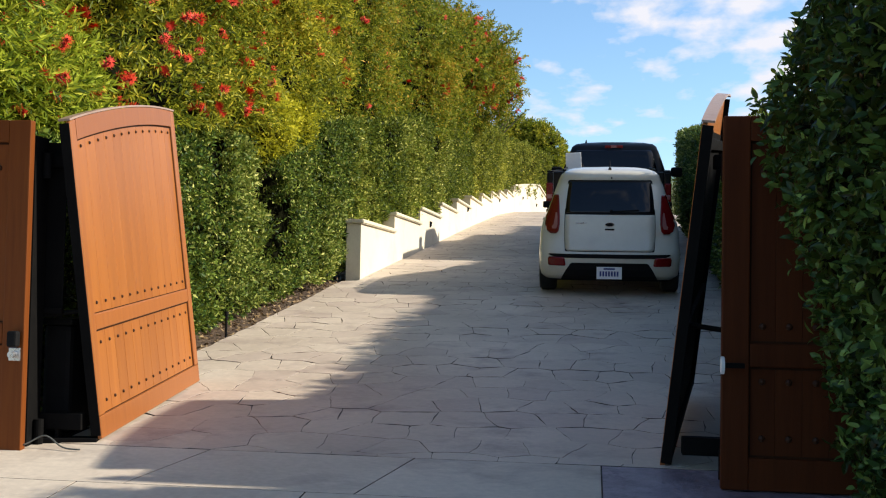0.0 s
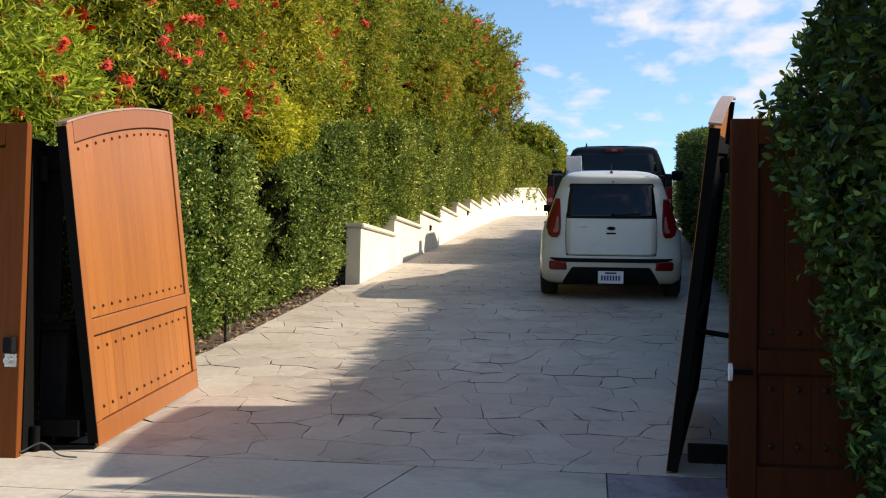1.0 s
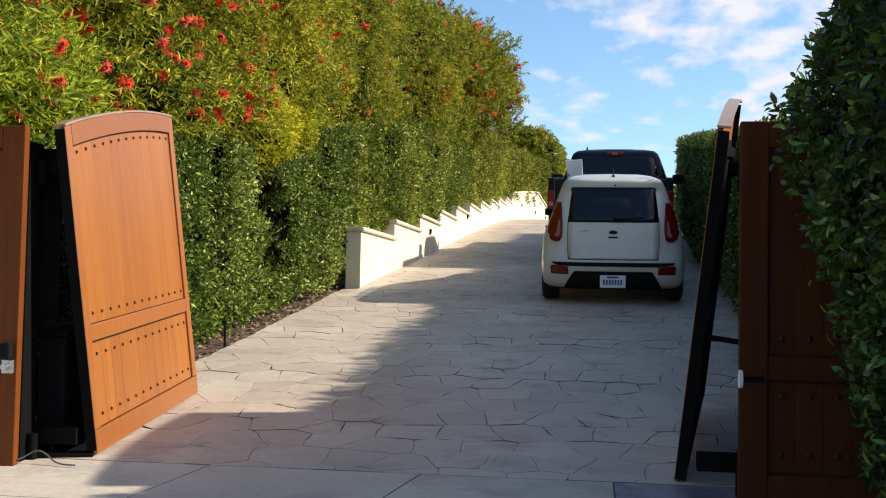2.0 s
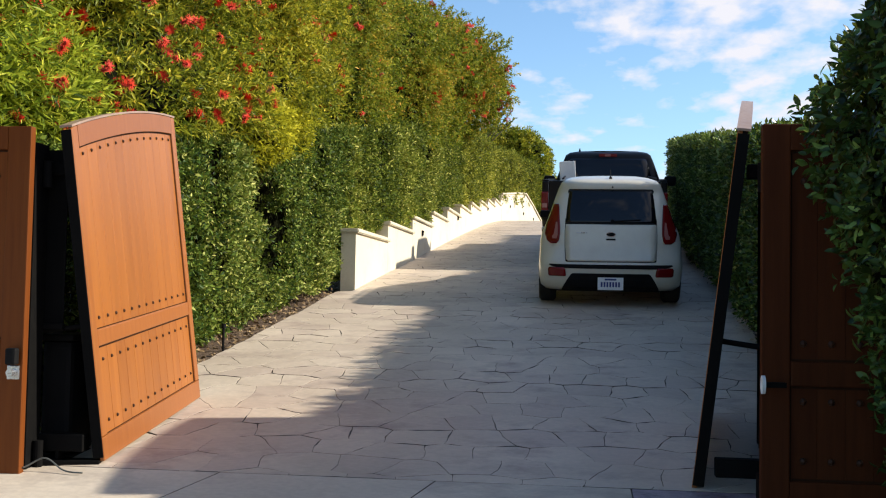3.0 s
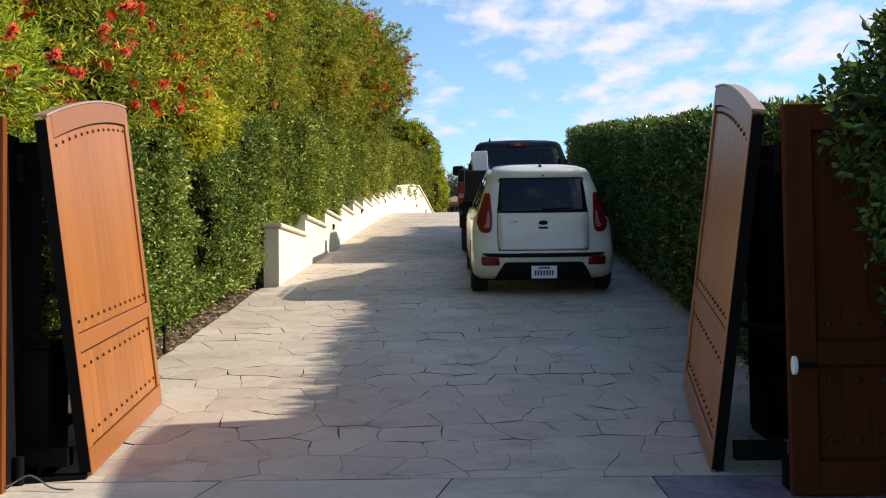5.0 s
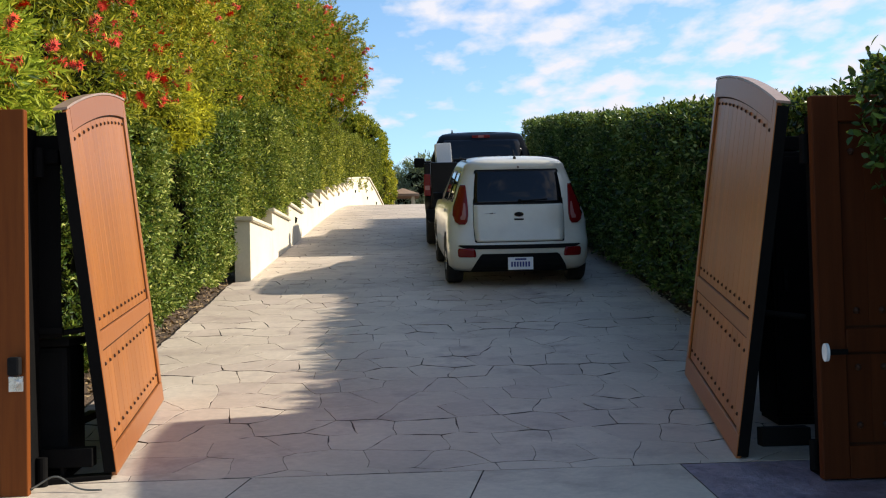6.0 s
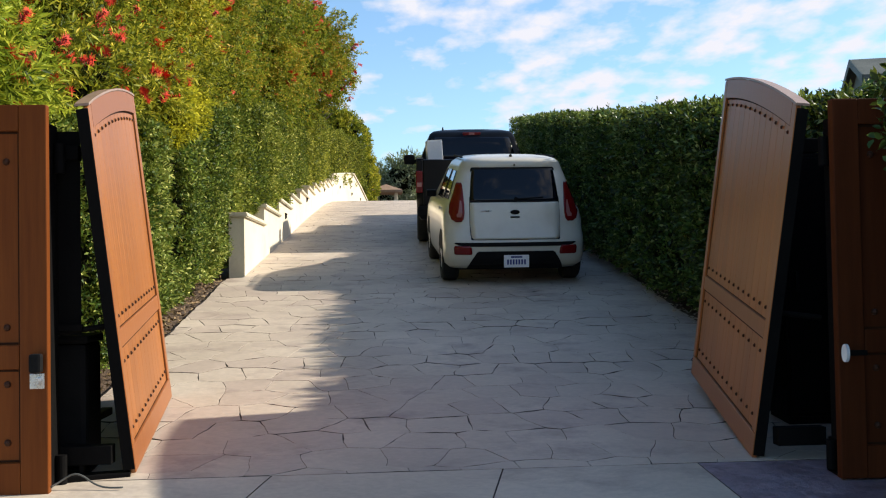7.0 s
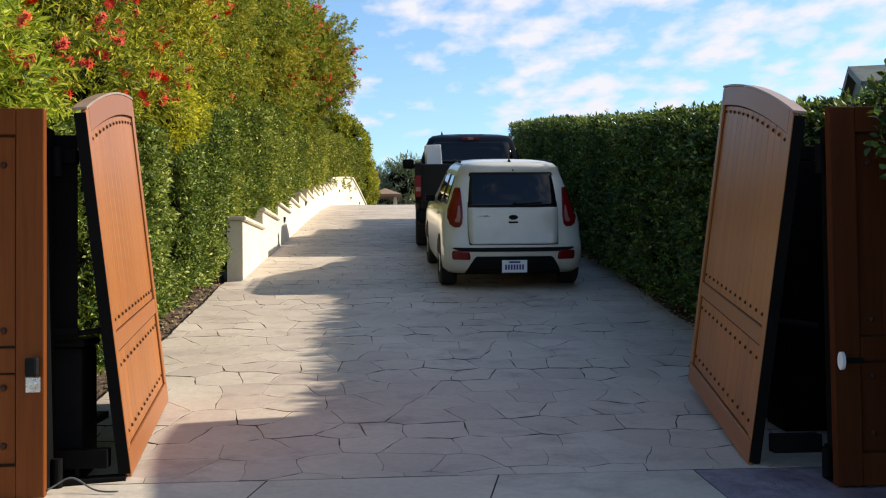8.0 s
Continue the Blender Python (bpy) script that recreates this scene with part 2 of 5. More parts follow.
M_WHITE = surface("white_board", (0.72, 0.73, 0.74), (0.82, 0.82, 0.82), 2, 40, 0.6, 0.1, 0.001)
M_CABLE = surface("grey_cable", (0.06, 0.065, 0.06), (0.11, 0.11, 0.10), 8, 60, 0.6, 0.1, 0.001)
M_ROOF = surface("green_grey_shingle", (0.05, 0.062, 0.058), (0.11, 0.125, 0.115), 1.5, 14, 0.9, 0.7, 0.02)
M_FASCIA = surface("dark_green_fascia", (0.03, 0.045, 0.04), (0.06, 0.08, 0.07), 2, 20, 0.6, 0.2, 0.003)
M_HOUSE = surface("house_siding", (0.10, 0.125, 0.11), (0.17, 0.19, 0.17), 1, 30, 0.9, 0.4, 0.004)
M_TILE = surface("tan_roof", (0.21, 0.135, 0.09), (0.33, 0.23, 0.16), 1.5, 14, 0.85, 0.6, 0.02)


# ---- building helpers ----
def obj(name, me, mat, parent=None, label=""):
    if mat:
        me.materials.append(mat)
    ob = new(name, me)
    if parent:
        ob.parent = parent
    if label:
        tagged(ob, label)
    return ob


def part(name, bm, mat, parent, label="", smooth=False):
    bmesh.ops.recalc_face_normals(bm, faces=bm.faces)
    me = bpy.data.meshes.new(name)
    bm.to_mesh(me)
    bm.free()
    if smooth:
        me.polygons.foreach_set("use_smooth", [True] * len(me.polygons))
    return obj(name, me, mat, parent, label)


def thing(name, m, label, category, group="", kind=""):
    ob = new(name)
    ob.empty_display_size = 0.1
    ob.matrix_basis = m
    return tagged(ob, label, category, group, kind)


def np_mesh(name, V, F):
    V = np.asarray(V, np.float32)
    F = np.asarray(F, np.int32)
    me = bpy.data.meshes.new(name)
    me.vertices.add(len(V))
    me.vertices.foreach_set("co", V.ravel())
    k = F.shape[1]
    me.loops.add(F.size)
    me.loops.foreach_set("vertex_index", F.ravel())
    me.polygons.add(len(F))
    me.polygons.foreach_set("loop_start", np.arange(0, F.size, k, dtype=np.int32))
    me.polygons.foreach_set("loop_total", np.full(len(F), k, np.int32))
    me.update(calc_edges=True)
    return me


def add_box(bm, x0, x1, y0, y1, z0, z1, bevel=0.0, m=None):
    r = bmesh.ops.create_cube(bm, size=1.0)
    vs = r["verts"]
    for v in vs:
        v.co = Vector(((x0 + x1) / 2 + v.co.x * (x1 - x0), (y0 + y1) / 2 + v.co.y * (y1 - y0), (z0 + z1) / 2 + v.co.z * (z1 - z0)))
    if m:
        bmesh.ops.transform(bm, matrix=m, verts=vs)
    if bevel:
        es = list({e for v in vs for e in v.link_edges})
        bmesh.ops.bevel(bm, geom=es, offset=bevel, segments=2, affect="EDGES", profile=0.6)


def box(*a, **k):
    bm = bmesh.new()
    add_box(bm, *a, **k)
    return bm


def add_cyl(bm, p, q, r, seg=12, r2=None):
    p, q = Vector(p), Vector(q)
    d = q - p
    m = Matrix.Translation((p + q) / 2) @ d.to_track_quat("Z", "Y").to_matrix().to_4x4()
    bmesh.ops.create_cone(bm, cap_ends=True, segments=seg, radius1=r, radius2=r if r2 is None else r2, depth=d.length, matrix=m)


def cyl(p, q, r, seg=12, r2=None):
    bm = bmesh.new()
    add_cyl(bm, p, q, r, seg, r2)
    return bm


def smooth_tube(points, r, seg=8):
    """One skin of shared rings along a bent line, shaded smooth."""
    bm = bmesh.new()
    rings = []
    P = [Vector(p) for p in points]
    for i, p in enumerate(P):
        d = (P[min(i + 1, len(P) - 1)] - P[max(i - 1, 0)]).normalized()
        u = d.cross(Vector((0.0, 1.0, 0.0))).normalized()
        v = d.cross(u)
        rings.append([bm.verts.new(p + (u * math.cos(6.2832 * k / seg) + v * math.sin(6.2832 * k / seg)) * r) for k in range(seg)])
    for a, b in zip(rings, rings[1:]):
        for k in range(seg):
            bm.faces.new((a[k], a[(k + 1) % seg], b[(k + 1) % seg], b[k])).smooth = True
    bm.faces.new(rings[0])
    bm.faces.new(rings[-1])
    return bm


def extrude_outline(pts, axis, a, b):
    """A closed outline of 2-D points, pushed along an axis from a to b."""
    bm = bmesh.new()
    def at(p, d):
        return {"x": (d, p[0], p[1]), "y": (p[0], d, p[1]), "z": (p[0], p[1], d)}[axis]
    lo = [bm.verts.new(at(p, a)) for p in pts]
    hi = [bm.verts.new(at(p, b)) for p in pts]
    bm.faces.new(lo)
    bm.faces.new(hi)
    for i in range(len(pts)):
        j = (i + 1) % len(pts)
        bm.faces.new((lo[i], lo[j], hi[j], hi[i]))
    return bm


rng = np.random.default_rng(7)
WAVES = [(rng.normal(size=3), rng.uniform(0, 6.28), 1 / (1 + 0.35 * i)) for i in range(9)]


def lump(P, scale):
    """Smooth uneven field of about -1 to 1 over points."""
    s = np.zeros(len(P))
    for i, (k, ph, a) in enumerate(WAVES):
        s += a * np.sin((P * k).sum(1) * (1 + 0.45 * i) / scale + ph)
    return s / 2.6


def unit(A):
    return A / (np.linalg.norm(A, axis=1)[:, None] + 1e-9)


def leaf_mesh(name, P, N, length, width, spread=0.9, droop=0.0, fold=0.25, sprig=0, reach=2.0, broad=False):
    """Folded leaves at P, turned about the outward way N; sprig: leaves to a twig, reach: the twig's length in leaves."""
    n = len(P)
    if sprig:
        k = np.arange(n) // sprig
        j = np.arange(n) % sprig
        g = k.max() + 1
        A = unit(N[::sprig] * 0.8 + rng.normal(size=(g, 3)) * spread * 0.55 + np.array([0, 0, 0.25 - droop]))
        E1 = unit(np.cross(A, rng.normal(size=(g, 3))))
        E2 = np.cross(A, E1)
        ph = (rng.uniform(0, 6.28, g)[k] + j * 2.4)[:, None]
        tt = ((j + 0.5) / sprig)[:, None]
        size = rng.uniform(0.75, 1.25, g)[k][:, None]
        P = P[::sprig][k] + A[k] * (tt - 0.45) * length * reach * size + rng.normal(size=(n, 3)) * length * 0.12
        D = unit(A[k] * (0.15 + 0.95 * tt) + (E1[k] * np.cos(ph) + E2[k] * np.sin(ph)) * 0.85 + rng.normal(size=(n, 3)) * 0.22)
        R = unit(np.cross(D, A[k]) + rng.normal(size=(n, 3)) * 0.35)
        R = unit(R - D * (R * D).sum(1)[:, None])
        U = np.cross(R, D)
        U *= np.sign((U * A[k]).sum(1))[:, None] + 1e-6
        L = length * size * rng.uniform(0.75, 1.2, n)[:, None]
    else:
        D = N * 0.75 + rng.normal(size=(n, 3)) * spread
        D[:, 2] -= droop
        D = unit(D)
        R = unit(np.cross(D, rng.normal(size=(n, 3))))
        U = np.cross(R, D)
        L = length * rng.uniform(0.65, 1.25, n)[:, None]
    W = width * rng.uniform(0.7, 1.2, n)[:, None]
    base = np.arange(n)[:, None]
    if broad:
        # a full blade with a midrib and a tip that bends back
        V = np.empty((n, 8, 3))
        V[:, 0] = P
        V[:, 1] = P + D * L * 0.36
        V[:, 2] = P + D * L * 0.72 - U * L * 0.03
        V[:, 3] = P + D * L - U * L * 0.10
        for i, (q, w, back) in enumerate(((0.34, 0.46, 0.0), (0.70, 0.38, 0.03))):
            V[:, 4 + i] = P + D * L * q + R * W * w + U * (W * fold * 0.7 - L * back)
            V[:, 6 + i] = P + D * L * q - R * W * w + U * (W * fold * 0.7 - L * back)
        tri = ((0, 4, 1), (4, 5, 1), (5, 2, 1), (5, 3, 2), (0, 1, 6), (6, 1, 7), (7, 1, 2), (7, 2, 3))
        F = np.concatenate([base * 8 + list(f) for f in tri], 1).reshape(-1, 3)
        return np_mesh(name, V.reshape(-1, 3), F)
    V = np.empty((n, 4, 3))
    V[:, 0] = P
    V[:, 1] = P + D * L * 0.5 + R * W * 0.5 + U * W * fold
    V[:, 2] = P + D * L
    V[:, 3] = P + D * L * 0.5 - R * W * 0.5 + U * W * fold
    F = np.concatenate([base * 4 + [0, 1, 2], base * 4 + [0, 2, 3]], 1).reshape(-1, 3)
    return np_mesh(name, V.reshape(-1, 3), F)


# ---- lie of the land ----
def gz(y):
    """Height of the drive at y: nearly flat at the gate, then a steady climb to a crest."""
    return np.interp(y, GY, GZ)


GY = np.arange(-60, 90, 0.5)
GZ = np.interp(GY, (-60, -12, -7.5, -5, -3.4, -2.4, -1.2, -0.7, -0.2, 4.8, 6.5, 12.2, 17.4, 24.6, 30, 36, 90), (-1.2, -0.30, -0.09, 0.165, 0.325, 0.413, 0.490, 0.530, 0.583, 1.20, 1.43, 2.14, 2.80, 3.65, 4.15, 4.38, 4.6))
GZ = np.convolve(np.pad(GZ, 2, mode="edge"), np.array([1, 2, 3, 2, 1]) / 9, mode="valid")


def wall_x(y):
    """Plan line of the drive's side of the cream wall."""
    y = np.asarray(y, float)
    return np.where(y < 29.6, -2.34 + 0.0185 * (y - 6.57), -1.91 + 0.185 * (y - 29.6))


def drive_left(y):
    return np.where(np.asarray(y) < 6.4, -2.56, wall_x(y) - 0.02)


def drive_right(y):
    return np.clip(2.14 + 0.072 * np.asarray(y, float), 1.95, 3.4)


def strip_mesh(name, ys, xl, xr, dz, cols=6):
    V, F = [], []
    for i, y in enumerate(ys):
        a, b = float(xl(y)), float(xr(y))
        for j in range(cols + 1):
            V.append((a + (b - a) * j / cols, y, float(gz(y)) + dz))
    for i in range(len(ys) - 1):
        for j in range(cols):
            k = i * (cols + 1) + j
            F.append((k, k + 1, k + cols + 2, k + cols + 1))
    return np_mesh(name, V, F)


ys_far = np.concatenate([[-3000, -800, -200], np.arange(-60, 80, 1.0), [120, 300, 1000, 3500]])
xs_far = np.array([-3000, -600, -150, -40, -12, -5, -2.5, 0, 2.5, 5, 12, 40, 150, 600, 3000])
gv = [(x, y, float(gz(y)) - 0.045) for y in ys_far for x in xs_far]
nx = len(xs_far)
gf = [(i * nx + j, i * nx + j + 1, (i + 1) * nx + j + 1, (i + 1) * nx + j) for i in range(len(ys_far) - 1) for j in range(nx - 1)]
ground = obj("ground", np_mesh("ground", gv, gf), M_SOIL)
tagged(ground, "brown bare soil and mulch beside the drive", "ground", kind="structure")

driveway = obj("driveway", strip_mesh("driveway", np.arange(-2.1, 60.01, 0.5), drive_left, drive_right, -0.0085), M_JOINT)
tagged(driveway, "sloping drive of tan stamped concrete stones, partly in shade", "driveway", kind="structure")

apron = obj("pavement", strip_mesh("pavement", np.arange(-30, -2.09, 0.5).tolist() + [-2.1], lambda y: -14.0, lambda y: 14.0, -0.012), M_JOINT)
tagged(apron, "pale concrete apron with scored joints before the gate", "pavement", kind="structure")


# ---- cream retaining wall ----
wall = thing("retaining_wall", Matrix(), "low cream stucco wall stepping up beside the drive", "wall", kind="structure")
SECTION = 2.27
TOP0 = 2.20
wall_sections = []
y0 = 6.57
i = 0
while y0 < 29.5:
    wall_sections.append((y0, min(y0 + SECTION, 29.6), TOP0 + 0.272 * i - max(0, i - 7) * 0.03))
    y0 += SECTION
    i += 1
for a, b, top in wall_sections:
    pts = []
    xa, xb = float(wall_x(a)), float(wall_x(b))
    bm = bmesh.new()
    base = [(xa - 0.20, a), (xa, a), (xb, b - 0.004), (xb - 0.20, b - 0.004)]
    lo = [bm.verts.new((x, y, float(gz(y)) - 0.25)) for x, y in base]
    hi = [bm.verts.new((x, y, top)) for x, y in base]
    bm.faces.new(lo), bm.faces.new(hi)
    for k in range(4):
        bm.faces.new((lo[k], lo[(k + 1) % 4], hi[(k + 1) % 4], hi[k]))
    part("wall_section", bm, M_STUCCO, wall)
    bm = bmesh.new()
    cap = [(xa - 0.23, a - 0.05), (xa + 0.045, a - 0.05), (xb + 0.045, b + 0.03), (xb - 0.23, b + 0.03)]
    lo = [bm.verts.new((x, y, top + 0.002)) for x, y in cap]
    hi = [bm.verts.new((x, y, top + 0.062)) for x, y in cap]
    bm.faces.new(lo), bm.faces.new(hi)
    for k in range(4):
        bm.faces.new((lo[k], lo[(k + 1) % 4], hi[(k + 1) % 4], hi[k]))
    bmesh.ops.bevel(bm, geom=list(bm.edges), offset=0.012, segments=2, affect="EDGES")
    part("cap", bm, M_CAP, wall, "sandy coping slab")
# the turned end, sloping down
ends = [(29.62, 5.02), (31.4, 5.22), (33.2, 5.40), (34.6, 5.02), (36.2, 4.50)]
for (a, ta), (b, tb) in zip(ends, ends[1:]):
    xa, xb = float(wall_x(a)), float(wall_x(b))
    bm = bmesh.new()
    rows = []
    for x, y, t in ((xa - 0.24, a, ta), (xa, a, ta), (xb, b - 0.004, tb), (xb - 0.24, b - 0.004, tb)):
        rows.append((bm.verts.new((x, y, float(gz(y)) - 0.25)), bm.verts.new((x, y, t))))
    bm.faces.new([r[0] for r in rows]), bm.faces.new([r[1] for r in rows])
    for k in range(4):
        bm.faces.new((rows[k][0], rows[(k + 1) % 4][0], rows[(k + 1) % 4][1], rows[k][1]))
    part("wall_section", bm, M_STUCCO, wall)
    bm = bmesh.new()
    rows = []
    for x, y, t in ((xa - 0.28, a - 0.03, ta), (xa + 0.045, a - 0.03, ta), (xb + 0.045, b + 0.02, tb), (xb - 0.28, b + 0.02, tb)):
        rows.append((bm.verts.new((x, y, t + 0.002)), bm.verts.new((x, y, t + 0.06))))
    bm.faces.new([r[0] for r in rows]), bm.faces.new([r[1] for r in rows])
    for k in range(4):
        bm.faces.new((rows[k][0], rows[(k + 1) % 4][0], rows[(k + 1) % 4][1], rows[k][1]))
    part("cap", bm, M_CAP, wall, "sandy coping slab")


def wall_lamp(y, z):
    t = thing("wall_lamp", pose(float(wall_x(y)), y, z), "small dark metal step light on the cream wall", "lamp", "step lights along the wall")
    bm = box(0.002, 0.02, -0.045, 0.045, -0.055, 0.055, bevel=0.006)
    part("back_plate", bm, M_STEEL, t)
    bm = bmesh.new()
    add_box(bm, 0.02, 0.042, -0.038, 0.038, 0.012, 0.045, bevel=0.01)
    part("hood", bm, M_STEEL, t)
    part("lens", box(0.021, 0.035, -0.03, 0.03, -0.04, 0.010, bevel=0.004), M_GLASS, t)


for y, z in ((12.15, 2.55), (17.4, 3.24), (24.6, 4.08), (30.8, 4.70), (32.9, 4.62), (34.6, 4.55)):
    wall_lamp(y, z)


# ---- gate leaves ----
def stud_mesh():
    bm = bmesh.new()
    bmesh.ops.create_uvsphere(bm, u_segments=8, v_segments=4, radius=0.0105)
    bmesh.ops.delete(bm, geom=[v for v in bm.verts if v.co.y > 0.004], context="VERTS")
    me = bpy.data.meshes.new("stud")
    bm.to_mesh(me)
    bm.free()
    me.materials.append(M_STUD)
    return me


STUD = stud_mesh()
W, H0, RISE = 1.97, 1.765, 0.225


def gate_leaf(m, low_first, label):
    """A half-arched leaf: front towards -y of its own axes, hinge stile at x=0 when low_first."""
    t = thing("gate_leaf", m, label, "gate", "leaves of the driveway gate")

    def top(u):
        s = u / W if low_first else 1 - u / W
        return H0 + RISE * math.sin(math.pi / 2 * min(max(s, 0), 1)) ** 0.9

    st, bt, mid0, mid1, tr = 0.085, 0.125, 0.600, 0.690, 0.115
    d0, d1 = 0.0, 0.024
    part("bottom_rail", box(0, W, d0, d1, 0, bt, bevel=0.006), M_WOOD_RAIL, t)
    part("middle_rail", box(st + 0.002, W - st - 0.002, d0 + 0.002, d1, mid0, mid1, bevel=0.006), M_WOOD_RAIL, t)
    for a, b in ((0, st), (W - st, W)):
        pts = [(a, bt + 0.002), (b, bt + 0.002)] + [(u, top(u) - 0.001) for u in np.linspace(b, a, 4)]
        bm = extrude_outline(pts, "y", d0, d1)
        bmesh.ops.bevel(bm, geom=[e for e in bm.edges], offset=0.005, segments=1, affect="EDGES")
        part("stile", bm, M_WOOD_RAIL, t)
    us = np.linspace(st + 0.002, W - st - 0.002, 20)
    pts = [(u, top(u) - tr) for u in us] + [(u, top(u)) for u in us[::-1]]
    part("arched_top_rail", extrude_outline(pts, "y", d0, d1), M_WOOD_RAIL, t)
    n = 12
    pw = (W - 2 * st) / n
    for k in range(n):
        a, b = st + k * pw + 0.0008, st + (k + 1) * pw - 0.0008
        part("plank", box(a, b, 0.014, 0.0225, bt - 0.02, mid0 + 0.02, bevel=0.002), M_WOOD, t)
        pts = [(a, mid1 - 0.02), (b, mid1 - 0.02), (b, top(b) - tr + 0.02), (a, top(a) - tr + 0.02)]
        bm = extrude_outline(pts, "y", 0.014, 0.0225)
        bmesh.ops.bevel(bm, geom=list(bm.edges), offset=0.002, segments=1, affect="EDGES")
        part("plank", bm, M_WOOD, t)
    # dark strips painting the groove shade where the boards meet the frame
    for a, b in ((bt, mid0), (mid1, None)):
        for u in (st, W - st - 0.009):
            end = b if b else top(u) - tr
            part("groove_strip", box(u, u + 0.009, 0.0125, 0.0138, a + 0.001, end - 0.001), M_GROOVE, t)
        part("groove_strip", box(st + 0.011, W - st - 0.011, 0.0125, 0.0138, a + 0.001, a + 0.006), M_GROOVE, t)
    part("groove_strip", box(st + 0.011, W - st - 0.011, 0.0125, 0.0138, mid0 - 0.011, mid0 - 0.001), M_GROOVE, t)
    us = np.linspace(st + 0.011, W - st - 0.011, 20)
    pts = [(u, top(u) - tr - 0.011) for u in us] + [(u, top(u) - tr - 0.0015) for u in us[::-1]]
    part("groove_strip", extrude_outline(pts, "y", 0.0125, 0.0138), M_GROOVE, t)
    for k in range(13):
        u = st + 0.07 + k * (W - 2 * st - 0.14) / 12
        for v in (bt + 0.07, mid0 - 0.075, mid1 + 0.06, top(u) - tr - 0.045):
            s = new("stud", STUD)
            s.parent = t
            s.location = (u, 0.013, v)
    # black steel frame behind the boards
    z0, z1 = 0.02, H0 - 0.06
    for a, b in ((0.0, 0.070), (W - 0.070, W)):
        part("steel_upright", box(a, b, 0.0255, 0.058, z0, H0 - 0.03, bevel=0.004), M_STEEL, t, "black square steel tube")
    part("steel_back", box(0.075, W - 0.075, 0.0255, 0.031, 0.03, H0 - 0.03), M_STEEL, t, "black steel backing sheet")
    for a, b in ((-0.006, -0.0005), (W + 0.0005, W + 0.006)):
        part("edge_strip", box(a, b, 0.003, 0.058, z0, top((a + b) / 2) - 0.01, bevel=0.001), M_STEEL, t, "black steel edge strip")
    for v in (z0, 0.68, z1 - 0.07):
        part("steel_crossbar", box(0.077, W - 0.077, 0.0315, 0.056, v, v + 0.06, bevel=0.004), M_STEEL, t, "black square steel tube")
    us = np.linspace(-0.004, W + 0.004, 24)
    pts = [(u, top(u) + 0.003) for u in us] + [(u, top(u) + 0.015) for u in us[::-1]]
    part("top_strip", extrude_outline(pts, "y", -0.004, 0.062), M_CAP_SHEEN, t, "wooden capping along the arch, greyed for sky sheen")
    return t


def leaf_pose(origin, u, v):
    u = Vector(u).normalized()
    v = Vector(v)
    v = (v - u * v.dot(u)).normalized()
    w = v.cross(u)
    m = Matrix((u, w, v)).transposed().to_4x4()
    m.translation = origin
    return m


leaf_l = gate_leaf(leaf_pose((-1.890, -2.035, 0.450), (-0.185, 1.99, 0.160), (-0.098, -0.093, 1.0)), True, "arched orange-brown plank gate leaf, standing open and tilted")
leaf_r = gate_leaf(leaf_pose((1.442, -0.103, 0.682), (-0.292, -1.917, -0.252), (0.102, -0.125, 1.0)), False, "arched brown plank gate leaf, open and tilted beside hedge")


# ---- fixed panels beside the gate ----
def side_panel(x0, x1, y, zb, zt, wood, label):
    t = thing("side_panel", pose(0, 0, 0), label, "gate panel", "fixed panels of the gate")
    st = 0.125
    m0, m1 = zb + 0.575, zb + 0.685
    part("top_rail", box(x0 + st + 0.001, x1 - st - 0.001, y + 0.001, y + 0.05, zt - 0.12, zt, bevel=0.004), wood, t)
    part("bottom_rail", box(x0 + st + 0.001, x1 - st - 0.001, y + 0.001, y + 0.05, zb, zb + 0.15, bevel=0.004), wood, t)
    for a, b in ((x0, x0 + st), (x1 - st, x1)):
        part("stile", box(a, b, y, y + 0.05, zb, zt, bevel=0.006), wood, t)
    part("middle_rail", box(x0 + st + 0.002, x1 - st - 0.002, y + 0.002, y + 0.05, m0, m1, bevel=0.006), wood, t)
    # flat dark strips in place of the shade in the panel's recess
    for za, zc in ((zb + 0.15, m0), (m1, zt - 0.12)):
        for a in (x0 + st, x1 - st - 0.010):
            part("groove_strip", box(a, a + 0.010, y + 0.0205, y + 0.0217, za + 0.002, zc - 0.002), M_GROOVE, t)
        for v in (za + 0.002, zc - 0.012):
            part("groove_strip", box(x0 + st + 0.012, x1 - st - 0.012, y + 0.0205, y + 0.0217, v, v + 0.010), M_GROOVE, t)
    n = max(2, round((x1 - x0 - 2 * st) / 0.125))
    pw = (x1 - x0 - 2 * st) / n
    for k in range(n):
        a, b = x0 + st + k * pw + 0.0006, x0 + st + (k + 1) * pw - 0.0006
        part("plank", box(a, b, y + 0.022, y + 0.044, zb + 0.14, m0 + 0.01, bevel=0.0015), wood, t)
        part("plank", box(a, b, y + 0.022, y + 0.044, m1 - 0.01, zt - 0.11, bevel=0.0015), wood, t)
        for v in (zb + 0.24, m0 - 0.07, m1 + 0.08, zt - 0.26):
            s = new("stud", STUD)
            s.parent = t
            s.scale = (1.6, 1.6, 1.6)
            s.location = ((a + b) / 2, y + 0.021, v)
    part("steel_back", box(x0 + 0.02, x1 - 0.02, y + 0.052, y + 0.085, zb + 0.03, zt - 0.03), M_STEEL, t, "black steel backing frame")
    return t


panel_l = side_panel(-3.45, -2.225, -2.30, 0.405, 2.19, M_WOOD_DARK, "brown plank side panel with keypad lock, fixed at post")
